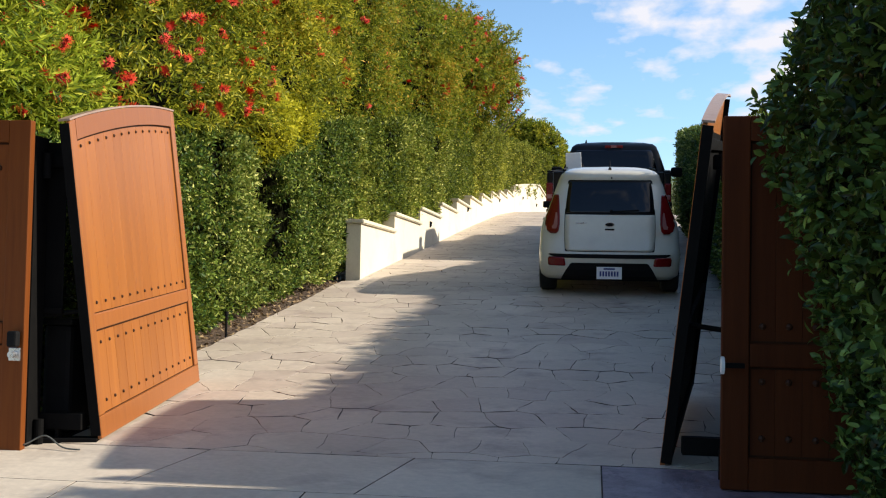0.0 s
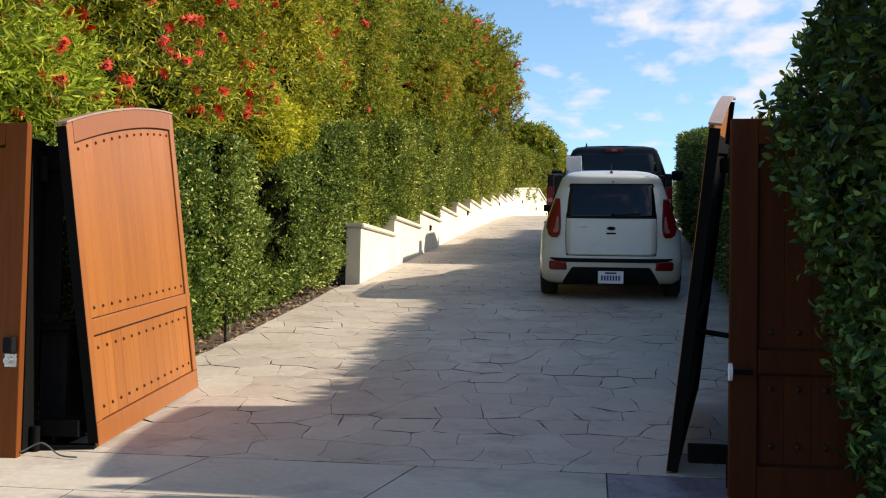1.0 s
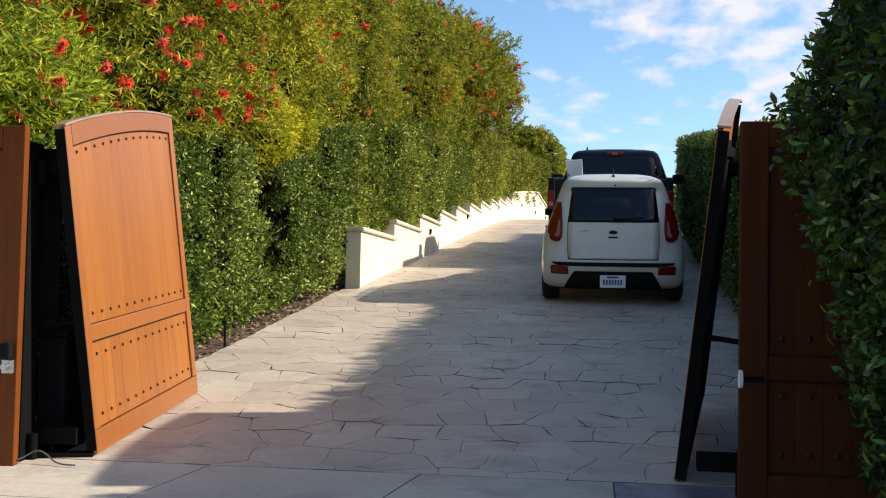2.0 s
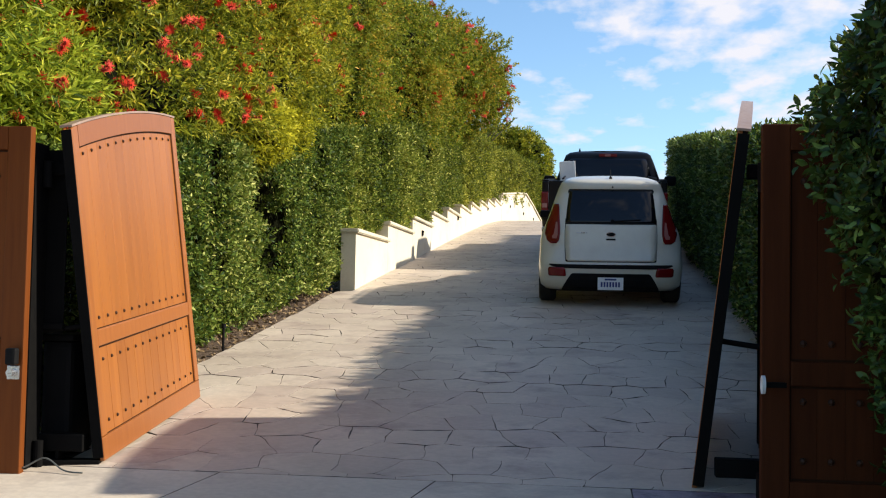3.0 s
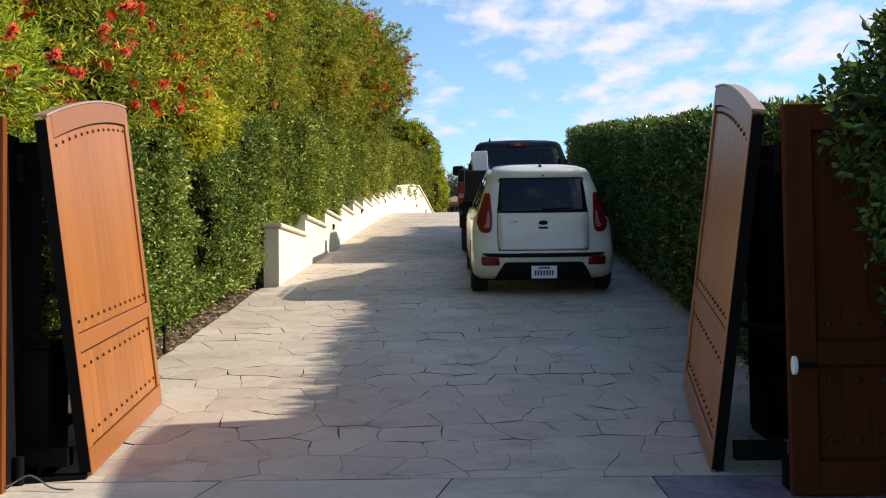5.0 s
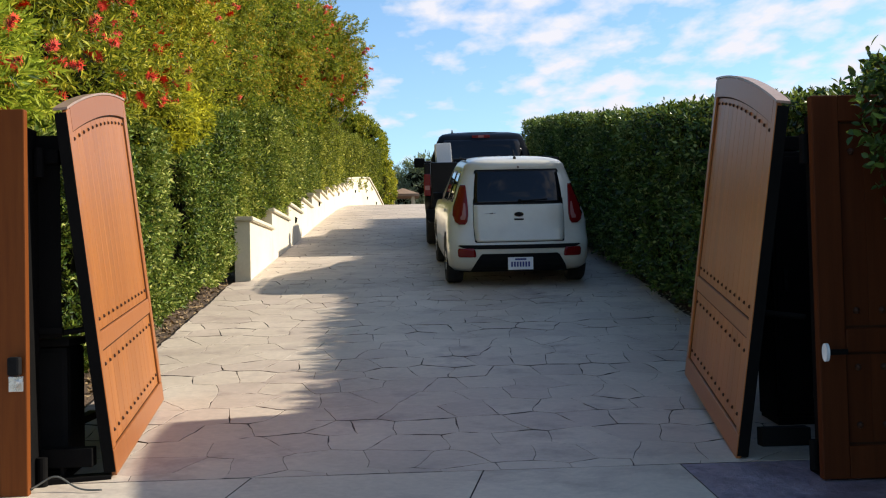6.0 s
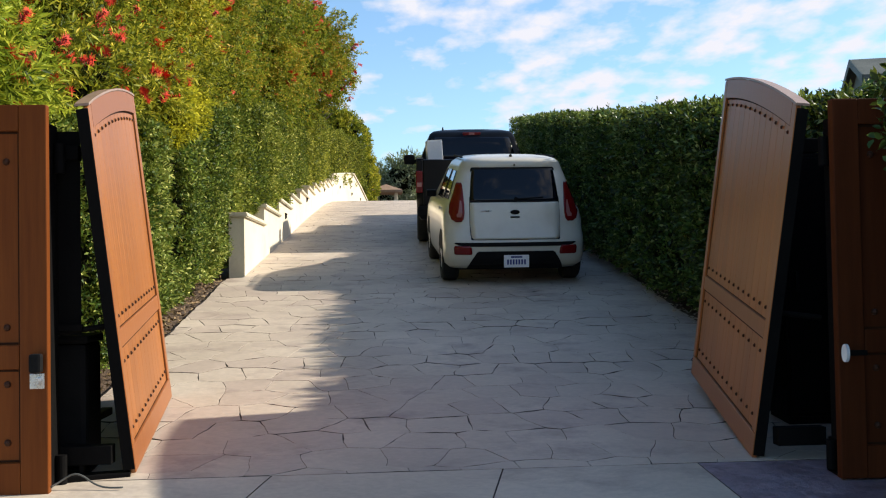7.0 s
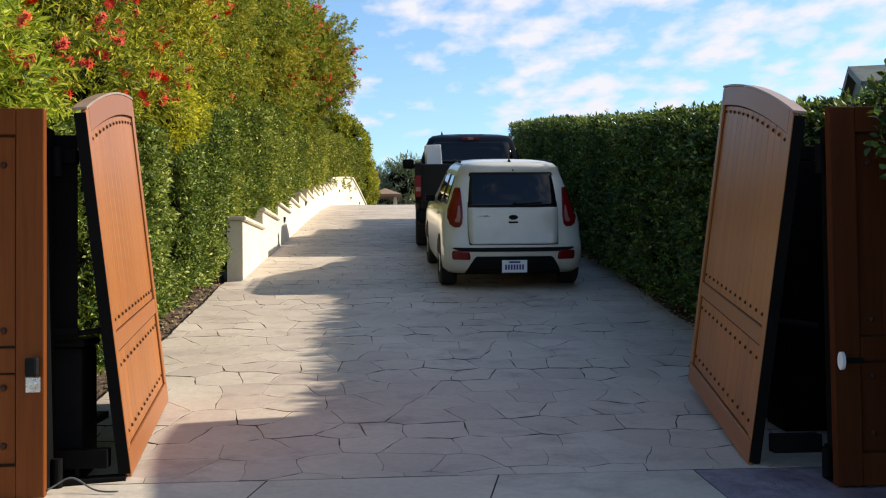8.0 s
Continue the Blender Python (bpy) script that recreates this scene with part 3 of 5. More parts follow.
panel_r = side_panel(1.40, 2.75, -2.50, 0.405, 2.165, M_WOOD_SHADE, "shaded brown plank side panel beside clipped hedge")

lock = thing("door_lock", pose(-2.268, -2.30, 0.965), "black knob lock with a nickel plate", "lock")
part("plate", box(-0.035, 0.03, -0.012, -0.001, -0.075, -0.005, bevel=0.003), M_ALLOY, lock, "scuffed nickel plate")
part("body", box(-0.03, 0.026, -0.05, -0.001, 0.0, 0.085, bevel=0.012), M_PLASTIC, lock)
part("knob", cyl((0.0, -0.012, -0.04), (0.0, -0.055, -0.04), 0.018, 14), M_ALLOY, lock)

refl = thing("reflector", pose(1.392, -2.59, 0.99, 0, 0, 3), "white oval safety reflector on a black bracket", "reflector")
bm = bmesh.new()
bmesh.ops.create_cone(bm, cap_ends=True, segments=24, radius1=0.034, radius2=0.034, depth=0.014, matrix=pose(0, 0, 0, 0, 90, 0))
for v in bm.verts:
    v.co.y *= 0.78
    v.co.z *= 1.2
part("disc", bm, M_WHITE, refl)
part("bracket", box(0.008, 0.10, -0.012, 0.012, -0.012, 0.012, bevel=0.003), M_STEEL, refl)


# ---- posts, hinges and openers ----
def gate_post(x, y, zb, zt, out, label):
    """out: the sign of x away from the opening."""
    t = thing("gate_post", pose(x, y, 0), label, "gate post", "posts of the gate")
    part("column", box(-0.06, 0.06, -0.06, 0.08, zb - 0.2, zt, bevel=0.006), M_STEEL, t)
    part("base_plate", box(-0.10, 0.10, -0.085, 0.14, zb - 0.03, zb + 0.012, bevel=0.003), M_STEEL, t)
    for z in (zt - 0.16, zb + 0.09):
        part("hinge_knuckle", cyl((-out * 0.085, 0.02, z - 0.07), (-out * 0.085, 0.02, z + 0.07), 0.026, 14), M_STEEL, t, "black round hinge")
    return t


gate_post(-2.30, -2.15, 0.40, 2.12, -1, "black steel gate post behind brown side panel")
gate_post(1.52, -2.34, 0.40, 2.10, 1, "black steel gate post in shade beside hedge")


def hinge_bracket(x, y, s, zb, label, reach=0.0):
    """The swung frame between post and leaf; s: sign of x towards the drive."""
    t = thing("hinge_bracket", pose(x, y, 0), label, "bracket", "hinge brackets of the gate")
    part("top_arm", box(min(0, s * 0.10), max(0, s * 0.10), 0.0, 0.07, 1.96, 2.03, bevel=0.005), M_STEEL, t)
    part("bottom_arm", box(min(0, s * 0.245), max(0, s * 0.245), 0.0, 0.08, zb + 0.08, zb + 0.17, bevel=0.005), M_STEEL, t)
    part("middle_rod", cyl((0, 0.03, 1.13), (s * 0.22, 0.05, 1.16), 0.014, 10), M_STEEL, t)
    return t


hinge_bracket(-2.24, -2.08, 1, 0.42, "black steel hinge arms under tilted gate leaf")
hinge_bracket(1.50, -2.12, -1, 0.42, "black steel hinge arms beside dark gate post")


def gate_opener(x, y, half, z, tall, label):
    t = thing("gate_opener", pose(x, y, z), label, "gate motor", "gate openers")
    bm = bmesh.new()
    add_box(bm, -half, half, -0.14, 0.16, 0.03, tall, bevel=0.03)
    part("housing", bm, M_PLASTIC, t)
    part("lid", box(-half - 0.01, half + 0.01, -0.15, 0.17, tall, tall + 0.04, bevel=0.014), M_PLASTIC, t)
    part("foot", box(-half - 0.02, half + 0.02, -0.17, 0.19, -0.02, 0.03, bevel=0.004), M_STEEL, t)
    part("swing_arm", box(-0.03, 0.03, 0.16, 0.62, 0.2, 0.24, bevel=0.004), M_STEEL, t)
    return t


gate_opener(-2.235, -1.78, 0.085, 0.43, 0.64, "black gate motor box on the ground behind panel")
gate_opener(1.86, -1.85, 0.13, 0.44, 0.42, "black gate motor box on the ground behind panel")
control = thing("control_box", pose(-2.46, -1.98, 1.45), "black steel control box hung behind the panel", "control box")
part("case", box(-0.14, 0.14, -0.06, 0.06, -0.22, 0.62, bevel=0.01), M_STEEL, control)
part("door", box(-0.12, 0.12, -0.075, -0.062, -0.19, 0.59, bevel=0.006), M_STEEL, control)
part("hanger", box(-0.02, 0.10, -0.16, -0.05, 0.3, 0.34), M_STEEL, control)
cabinet = thing("gate_cabinet", pose(1.88, -1.32, 0.50), "tall black steel gate cabinet between post and hedge", "cabinet")
part("body", box(-0.25, 0.25, 0.0, 0.30, 0.03, 1.55, bevel=0.012), M_STEEL, cabinet)
part("door", box(-0.235, 0.235, -0.018, -0.002, 0.06, 1.52, bevel=0.006), M_STEEL, cabinet)
part("handle", box(-0.20, -0.175, -0.035, -0.018, 0.75, 0.87, bevel=0.004), M_PLASTIC, cabinet)
part("plinth", box(-0.24, 0.24, 0.01, 0.29, -0.04, 0.03), M_STEEL, cabinet)

# black sheet added so the gap by the post looks deep in shade
gap_shade = thing("gap_shade_sheet", pose(-2.24, -2.05, 1.12), "black sheet added to darken the gap by the post", "steel sheet")
part("sheet", box(-0.30, 0.10, 0, 0.006, 0.0, 0.98, bevel=0.001), M_STEEL, gap_shade)
part("stay", box(-0.30, 0.11, -0.03, -0.002, 0.02, 0.05, bevel=0.002), M_STEEL, gap_shade)

drain = thing("threshold_plate", pose(-2.12, -2.05, 0.405), "black folded steel plate at the gate post foot", "plate")
part("channel", box(-0.16, 0.20, -0.05, 0.05, 0.0, 0.05, bevel=0.006, m=pose(0, 0, 0, 0, 0, 14)), M_STEEL, drain)
part("upright", box(-0.03, -0.01, -0.02, 0.02, 0.05, 0.16, bevel=0.003), M_STEEL, drain)

cable_pts = []
for k in range(26):
    s = k / 25
    cable_pts.append((-2.23 + 0.33 * s, -2.27 + 0.03 * math.sin(s * 5) + 0.03 * s, float(gz(-2.25)) + 0.008 + 0.06 * math.exp(-((s - 0.32) / 0.24) ** 2)))
cable = part("cable", smooth_tube(cable_pts, 0.0045, 8), M_CABLE, None, "", True)
tagged(cable, "thin grey cable looped on the concrete", "cable")


# ---- vehicles ----
def plan_stack(levels, n=3.4, cr=0.32, cf=0.5, seg=9):
    """A closed body from plan outlines: each level is (z, half width, rear y, front y)."""
    bm = bmesh.new()
    rings = []
    for z, w, yr, yf in levels:
        half = []
        for k in range(seg + 1):
            a = math.pi / 2 * k / seg
            half.append((w * math.sin(a) ** (2 / n), yr + cr * (1 - max(math.cos(a), 0) ** (2 / n))))
        ya, yb = yr + cr, yf - cf
        for k in range(1, 8):
            half.append((w, ya + (yb - ya) * k / 8))
        for k in range(seg + 1):
            a = math.pi / 2 * (1 - k / seg)
            half.append((w * math.sin(a) ** (2 / n) if a > 0 else 0.0, yf - cf * (1 - math.cos(a) ** (2 / n))))
        ring = [bm.verts.new((x, y, z)) for x, y in half]
        ring += [bm.verts.new((-x, y, z)) for x, y in half[-2:0:-1]]
        rings.append(ring)
    for r0, r1 in zip(rings, rings[1:]):
        for k in range(len(r0)):
            j = (k + 1) % len(r0)
            bm.faces.new((r0[k], r0[j], r1[j], r1[k]))
    bm.faces.new(rings[0][::-1])
    bm.faces.new(rings[-1])
    return bm


class Shell:
    """Reads the rear and side of a body given by levels."""

    def __init__(self, levels, n=3.4, cr=0.32):
        self.z = [a[0] for a in levels]
        self.w = [a[1] for a in levels]
        self.r = [a[2] for a in levels]
        self.n, self.cr = n, cr

    def rear(self, x, z):
        w, r = np.interp(z, self.z, self.w), np.interp(z, self.z, self.r)
        q = min(abs(x) / w, 0.9995)
        return r + self.cr * (1 - (1 - q ** self.n) ** (1 / self.n))

    def side(self, y, z):
        w, r = np.interp(z, self.z, self.w), np.interp(z, self.z, self.r)
        q = max(0.0, 1 - max(y - r, 0.0) / self.cr)
        return w * (1 - q ** self.n) ** (1 / self.n)


def patch_rear(sh, rows, cols, off, depth=0.02):
    """A panel laid on the rear: rows of (z, x0, x1), standing off proud, with an edge."""
    bm = bmesh.new()
    def ring(o):
        return [[bm.verts.new((x0 + (x1 - x0) * k / cols, sh.rear(x0 + (x1 - x0) * k / cols, z) - o, z)) for k in range(cols + 1)] for z, x0, x1 in rows]
    close_panel(bm, ring(off), ring(off - depth))
    return bm


def patch_side(sh, rows, cols, off, s, depth=0.02):
    """A panel on the side s: rows of (z, y0, y1)."""
    bm = bmesh.new()
    def ring(o):
        return [[bm.verts.new((s * (sh.side(y0 + (y1 - y0) * k / cols, z) + o), y0 + (y1 - y0) * k / cols, z)) for k in range(cols + 1)] for z, y0, y1 in rows]
    close_panel(bm, ring(off), ring(off - depth))
    return bm


def close_panel(bm, top, low):
    for g in (top, low):
        for i in range(len(g) - 1):
            for k in range(len(g[0]) - 1):
                bm.faces.new((g[i][k], g[i][k + 1], g[i + 1][k + 1], g[i + 1][k]))
    def border(g):
        return g[0] + [r[-1] for r in g[1:]] + g[-1][-2::-1] + [r[0] for r in g[-2:0:-1]]
    a, b = border(top), border(low)
    for k in range(len(a)):
        j = (k + 1) % len(a)
        bm.faces.new((a[k], a[j], b[j], b[k]))


def wheel(parent, x, y, r, width, s):
    """s: sign of the outer side."""
    hub = part("wheel", cyl((x - s * width * 0.30, y, r), (x + s * width * 0.30, y, r), r * 0.60, 28), M_ALLOY, parent, "grey alloy wheel")
    bm = bmesh.new()
    prof = [(-0.5, 0.62), (-0.5, 0.90), (-0.36, 1.0), (0.36, 1.0), (0.5, 0.90), (0.5, 0.62)]
    seg = 32
    rings = []
    for k in range(seg):
        a = 2 * math.pi * k / seg
        rings.append([bm.verts.new((x + p * width, y + q * r * math.cos(a), r + q * r * math.sin(a))) for p, q in prof])
    for k in range(seg):
        j = (k + 1) % seg
        for i in range(len(prof)):
            h = (i + 1) % len(prof)
            bm.faces.new((rings[k][i], rings[k][h], rings[j][h], rings[j][i]))
    part("tyre", bm, M_RUBBER, hub, "black rubber tyre", True)
    bm = bmesh.new()
    for k in range(5):
        a = 2 * math.pi * k / 5 + 0.3
        add_cyl(bm, (x + s * width * 0.34, y, r), (x + s * width * 0.34, y + 0.56 * r * math.cos(a), r + 0.56 * r * math.sin(a)), 0.035, 6)
    part("spokes", bm, M_ALLOY, hub)


def small_car(m):
    t = thing("hatchback_car", m, "cream boxy hatchback with tinted rear window, parked", "car")
    lv = [(0.20, 0.80, 0.14, 3.90), (0.26, 0.86, 0.045, 4.02), (0.36, 0.878, 0.005, 4.08), (0.50, 0.885, 0.0, 4.10), (0.58, 0.882, 0.02, 4.10), (0.66, 0.878, 0.075, 4.08),
          (0.80, 0.872, 0.105, 4.04), (0.92, 0.845, 0.125, 3.9), (1.02, 0.800, 0.150, 3.35), (1.10, 0.772, 0.175, 3.15), (1.25, 0.722, 0.235, 2.9), (1.38, 0.678, 0.295, 2.68),
          (1.46, 0.650, 0.335, 2.52), (1.52, 0.622, 0.30, 2.38), (1.565, 0.575, 0.36, 2.2), (1.595, 0.49, 0.52, 1.95), (1.612, 0.36, 0.72, 1.75), (1.618, 0.15, 0.95, 1.5)]
    sh = Shell(lv)
    part("body", plan_stack(lv), M_CREAM, t, "", True)
    # rear window, hatch, lamps
    win = part("rear_window", patch_rear(sh, [(1.035, -0.548, 0.548), (1.07, -0.552, 0.552), (1.2, -0.542, 0.542), (1.33, -0.528, 0.528), (1.42, -0.515, 0.515), (1.445, -0.50, 0.50)], 16, 0.006), M_GLASS, t, "dark tinted rear window", True)
    bm = bmesh.new()
    add_cyl(bm, (0.02, sh.rear(0.02, 1.06) - 0.022, 1.065), (0.36, sh.rear(0.36, 1.08) - 0.020, 1.085), 0.008, 8)
    add_cyl(bm, (0.02, sh.rear(0.02, 1.06) - 0.03, 1.065), (0.02, sh.rear(0.02, 1.06) + 0.01, 1.065), 0.025, 10)
    part("wiper", bm, M_PLASTIC, win, "black wiper")
    hatch = part("tailgate", patch_rear(sh, [(0.575, -0.52, 0.52), (0.60, -0.545, 0.545), (0.75, -0.557, 0.557), (0.9, -0.558, 0.558), (1.0, -0.555, 0.555), (1.025, -0.552, 0.552)], 16, 0.012), M_CREAM, t, "cream tailgate panel", True)
    part("tailgate_gap", patch_rear(sh, [(0.566, -0.535, 0.535), (0.575, -0.551, 0.551), (0.75, -0.563, 0.563), (0.9, -0.564, 0.564), (1.06, -0.560, 0.560), (1.44, -0.528, 0.528), (1.46, -0.51, 0.51)], 16, 0.003), M_PLASTIC, t, "dark seam round the tailgate")
    bm = bmesh.new()
    bmesh.ops.create_cone(bm, cap_ends=True, segments=24, radius1=0.062, radius2=0.058, depth=0.012, matrix=pose(-0.0, sh.rear(0, 0.9) - 0.019, 0.905, 90, 0, 0))
    for v in bm.verts:
        v.co.z = 0.905 + (v.co.z - 0.905) * 0.5
    badge = part("badge", bm, M_CHROME, hatch, "plain chrome oval badge")
    bm = bmesh.new()
    bmesh.ops.create_cone(bm, cap_ends=True, segments=24, radius1=0.052, radius2=0.050, depth=0.006, matrix=pose(0, sh.rear(0, 0.9) - 0.027, 0.905, 90, 0, 0))
    for v in bm.verts:
        v.co.z = 0.905 + (v.co.z - 0.905) * 0.42
    part("badge_field", bm, M_PLASTIC, hatch, "dark field of the badge")
    part("hatch_button", box(-0.058, 0.058, sh.rear(0, .84) - 0.02, sh.rear(0, .84), 0.832, 0.853, bevel=0.004), M_PLASTIC, hatch, "dark recessed hatch handle")
    part("name_bar", box(-0.42, -0.29, sh.rear(-.35, .91) - 0.016, sh.rear(-.35, .91) - 0.004, 0.915, 0.928), M_ALLOY, hatch, "small chrome bar")
    for s in (-1, 1):
        def seg(z, a, b):
            return (z, a, b) if s > 0 else (z, -b, -a)
        lamp = part("tail_lamp", patch_rear(sh, [seg(0.785, 0.665, 0.735), seg(0.82, 0.635, 0.785), seg(0.90, 0.622, 0.812), seg(1.0, 0.622, 0.80), seg(1.1, 0.628, 0.762), seg(1.2, 0.634, 0.728), seg(1.25, 0.638, 0.712), seg(1.272, 0.645, 0.70)], 10, 0.012), M_LAMP, t, "tall red tail lamp", True)
        part("lamp_lens", patch_rear(sh, [seg(0.845, 0.665, 0.715), seg(0.875, 0.655, 0.72), seg(0.90, 0.65, 0.70), seg(1.00, 0.652, 0.682), seg(1.05, 0.658, 0.675)], 5, 0.017), M_LAMPCLEAR, lamp, "clear inner lens")
        part("reflector", patch_rear(sh, [seg(0.385, 0.55, 0.745), seg(0.40, 0.54, 0.76), seg(0.47, 0.55, 0.765), seg(0.495, 0.57, 0.75)], 6, 0.012), M_LAMP, t, "red bumper reflector", True)
        part("rear_arch", patch_side(sh, [(0.22, 0.32, 1.02), (0.42, 0.33, 1.01), (0.56, 0.42, 0.92), (0.66, 0.58, 0.76)], 8, 0.004, s), M_PLASTIC, t, "black wheel arch")
        part("front_arch", patch_side(sh, [(0.22, 2.85, 3.55), (0.42, 2.86, 3.54), (0.56, 2.95, 3.45), (0.66, 3.1, 3.3)], 8, 0.004, s), M_PLASTIC, t, "black wheel arch")
        part("side_window", patch_side(sh, [(1.03, 1.35, 2.25), (1.2, 1.33, 2.2), (1.42, 1.3, 2.05)], 6, 0.006, s), M_GLASS, t, "dark side window", True)
        part("side_window", patch_side(sh, [(1.05, 0.55, 1.27), (1.2, 0.60, 1.25), (1.41, 0.68, 1.22)], 6, 0.006, s), M_GLASS, t, "dark side window", True)
        part("door_handle", patch_side(sh, [(0.90, 1.05, 1.22), (0.93, 1.05, 1.22)], 3, 0.03, s), M_CREAM, t)
        part("door_seam", patch_side(sh, [(0.32, 1.295, 1.305), (1.0, 1.295, 1.305)], 1, 0.003, s), M_PLASTIC, t, "dark door seam")
        part("roof_rail", cyl((s * 0.60, 0.75, 1.585), (s * 0.58, 2.0, 1.60), 0.014, 8), M_PLASTIC, t)
        mirror = part("side_mirror", box(min(s * 0.80, s * 0.945), max(s * 0.80, s * 0.945), 2.60, 2.70, 0.99, 1.09, bevel=0.02), M_PLASTIC, t, "dark side mirror")
        wheel(t, s * 0.775, 0.66, 0.315, 0.215, s)
        wheel(t, s * 0.775, 3.20, 0.315, 0.215, s)
    part("bumper_strip", patch_rear(sh, [(0.485, -0.56, 0.56), (0.50, -0.70, 0.70), (0.525, -0.76, 0.76), (0.535, -0.74, 0.74)], 24, 0.008), M_PLASTIC, t, "black bumper strip")
    part("diffuser", patch_rear(sh, [(0.20, -0.60, 0.60), (0.26, -0.575, 0.575), (0.34, -0.53, 0.53), (0.41, -0.485, 0.485), (0.425, -0.46, 0.46)], 20, 0.008), M_PLASTIC, t, "black lower bumper")
    part("underbody", box(-0.74, 0.74, 0.3, 3.8, 0.17, 0.25), M_PLASTIC, t)
    plate = part("number_plate", box(-0.155, 0.155, -0.028, -0.016, 0.225, 0.380, bevel=0.003), M_PLATE, t, "white number plate with blue bars")
    bm = bmesh.new()
    for k in range(7):
        add_box(bm, -0.118 + k * 0.035, -0.096 + k * 0.035, -0.0305, -0.0285, 0.262, 0.325)
    part("plate_bars", bm, M_PLATEBLUE, plate)
    part("plate_header", box(-0.07, 0.07, -0.0305, -0.0285, 0.345, 0.366), M_PLATEBLUE, plate)
    ant = part("antenna", cyl((0.0, 0.50, 1.60), (0.0, 0.66, 1.70), 0.006, 8), M_PLASTIC, t)
    part("antenna_base", cyl((0, 0.50, 1.575), (0, 0.51, 1.615), 0.026, 12, 0.016), M_PLASTIC, ant)
    part("washer_nozzle", cyl((0.02, sh.rear(0.02, 1.49) - 0.012, 1.487), (0.02, sh.rear(0.02, 1.49) + 0.02, 1.487), 0.011, 10), M_PLASTIC, t)
    return t


def pickup(m):
    t = thing("pickup_truck", m, "charcoal crew-cab pickup truck parked on slope", "truck")
    lv = [(0.45, 0.93, 0.10, 5.70), (0.55, 0.98, 0.04, 5.76), (0.75, 1.0, 0.0, 5.80), (1.00, 1.0, 0.0, 5.78)]
    sh = Shell(lv, 5.0, 0.12)
    part("lower_body", plan_stack(lv, 5.0, 0.12, 0.4), M_BLACKPAINT, t, "", True)
    for s in (-1, 1):
        part("bed_side", box(min(s * 0.90, s * 1.0), max(s * 0.90, s * 1.0), 0.02, 1.96, 1.002, 1.43, bevel=0.02), M_BLACKPAINT, t)
        part("bed_rail", box(min(s * 0.89, s * 1.005), max(s * 0.89, s * 1.005), 0.02, 1.96, 1.432, 1.452, bevel=0.006), M_PLASTIC, t, "black rail cap")
        lamp = part("tail_lamp", box(min(s * 0.895, s * 1.008), max(s * 0.895, s * 1.008), -0.02, 0.10, 0.90, 1.26, bevel=0.018), M_LAMP, t, "red tail lamp")
        part("reverse_lens", box(min(s * 0.91, s * 0.99), max(s * 0.91, s * 0.99), -0.026, -0.018, 1.00, 1.07, bevel=0.004), M_LAMPCLEAR, lamp)
        part("rear_arch", patch_side(sh, [(0.47, 0.85, 1.85), (0.7, 0.88, 1.82), (0.92, 1.05, 1.65)], 8, 0.01, s), M_PLASTIC, t, "black wheel arch")
        wheel(t, s * 0.86, 1.35, 0.41, 0.28, s)
        wheel(t, s * 0.86, 4.85, 0.41, 0.28, s)
        mir = part("side_mirror", box(min(s * 1.05, s * 1.27), max(s * 1.05, s * 1.27), 3.62, 3.74, 1.30, 1.49, bevel=0.05), M_PLASTIC, t, "black towing mirror")
        part("mirror_arm", box(min(s * 0.88, s * 1.08), max(s * 0.88, s * 1.08), 3.64, 3.70, 1.31, 1.39, bevel=0.015), M_PLASTIC, mir)
    part("tailgate", box(-0.888, 0.888, -0.012, 0.075, 0.70, 1.44, bevel=0.015), M_BLACKPAINT, t)
    part("tailgate_inset", box(-0.55, 0.55, -0.018, -0.0115, 0.86, 1.22, bevel=0.003), M_PLASTIC, t)
    part("tailgate_handle", box(-0.12, 0.12, -0.03, -0.012, 1.27, 1.34, bevel=0.008), M_PLASTIC, t)
    part("rear_bumper", box(-0.98, 0.98, -0.14, 0.10, 0.52, 0.69, bevel=0.03), M_PLASTIC, t, "black step bumper")
    part("bed_floor", box(-0.89, 0.89, 0.08, 1.96, 1.003, 1.03), M_PLASTIC, t)
    cab = [(1.002, 0.985, 2.02, 4.6), (1.22, 0.98, 2.02, 4.4), (1.34, 0.955, 2.03, 4.2), (1.60, 0.865, 2.12, 3.85), (1.78, 0.80, 2.19, 3.62), (1.87, 0.765, 2.25, 3.5), (1.92, 0.70, 2.33, 3.35), (1.95, 0.52, 2.5, 3.1), (1.955, 0.2, 2.75, 2.95)]
    cs = Shell(cab, 5.0, 0.14)
    part("cab", plan_stack(cab, 5.0, 0.14, 0.5), M_BLACKPAINT, t, "", True)
    part("rear_window", patch_rear(cs, [(1.40, -0.78, 0.78), (1.5, -0.77, 0.77), (1.65, -0.73, 0.73), (1.78, -0.69, 0.69), (1.81, -0.66, 0.66)], 12, 0.006), M_GLASS, t, "dark tinted rear window", True)
    brake = part("brake_lamp", box(-0.16, 0.16, cs.rear(0, 1.87) - 0.02, cs.rear(0, 1.87) + 0.05, 1.845, 1.90, bevel=0.008), M_LAMP, t, "red high brake lamp")
    part("lamp_lens", box(-0.05, 0.05, cs.rear(0, 1.87) - 0.025, cs.rear(0, 1.87) - 0.015, 1.852, 1.893), M_LAMPCLEAR, brake)
    for s in (-1, 1):
        part("side_window", patch_side(cs, [(1.36, 2.25, 3.9), (1.6, 2.35, 3.6), (1.8, 2.5, 3.35)], 8, 0.006, s), M_GLASS, t, "dark side window", True)
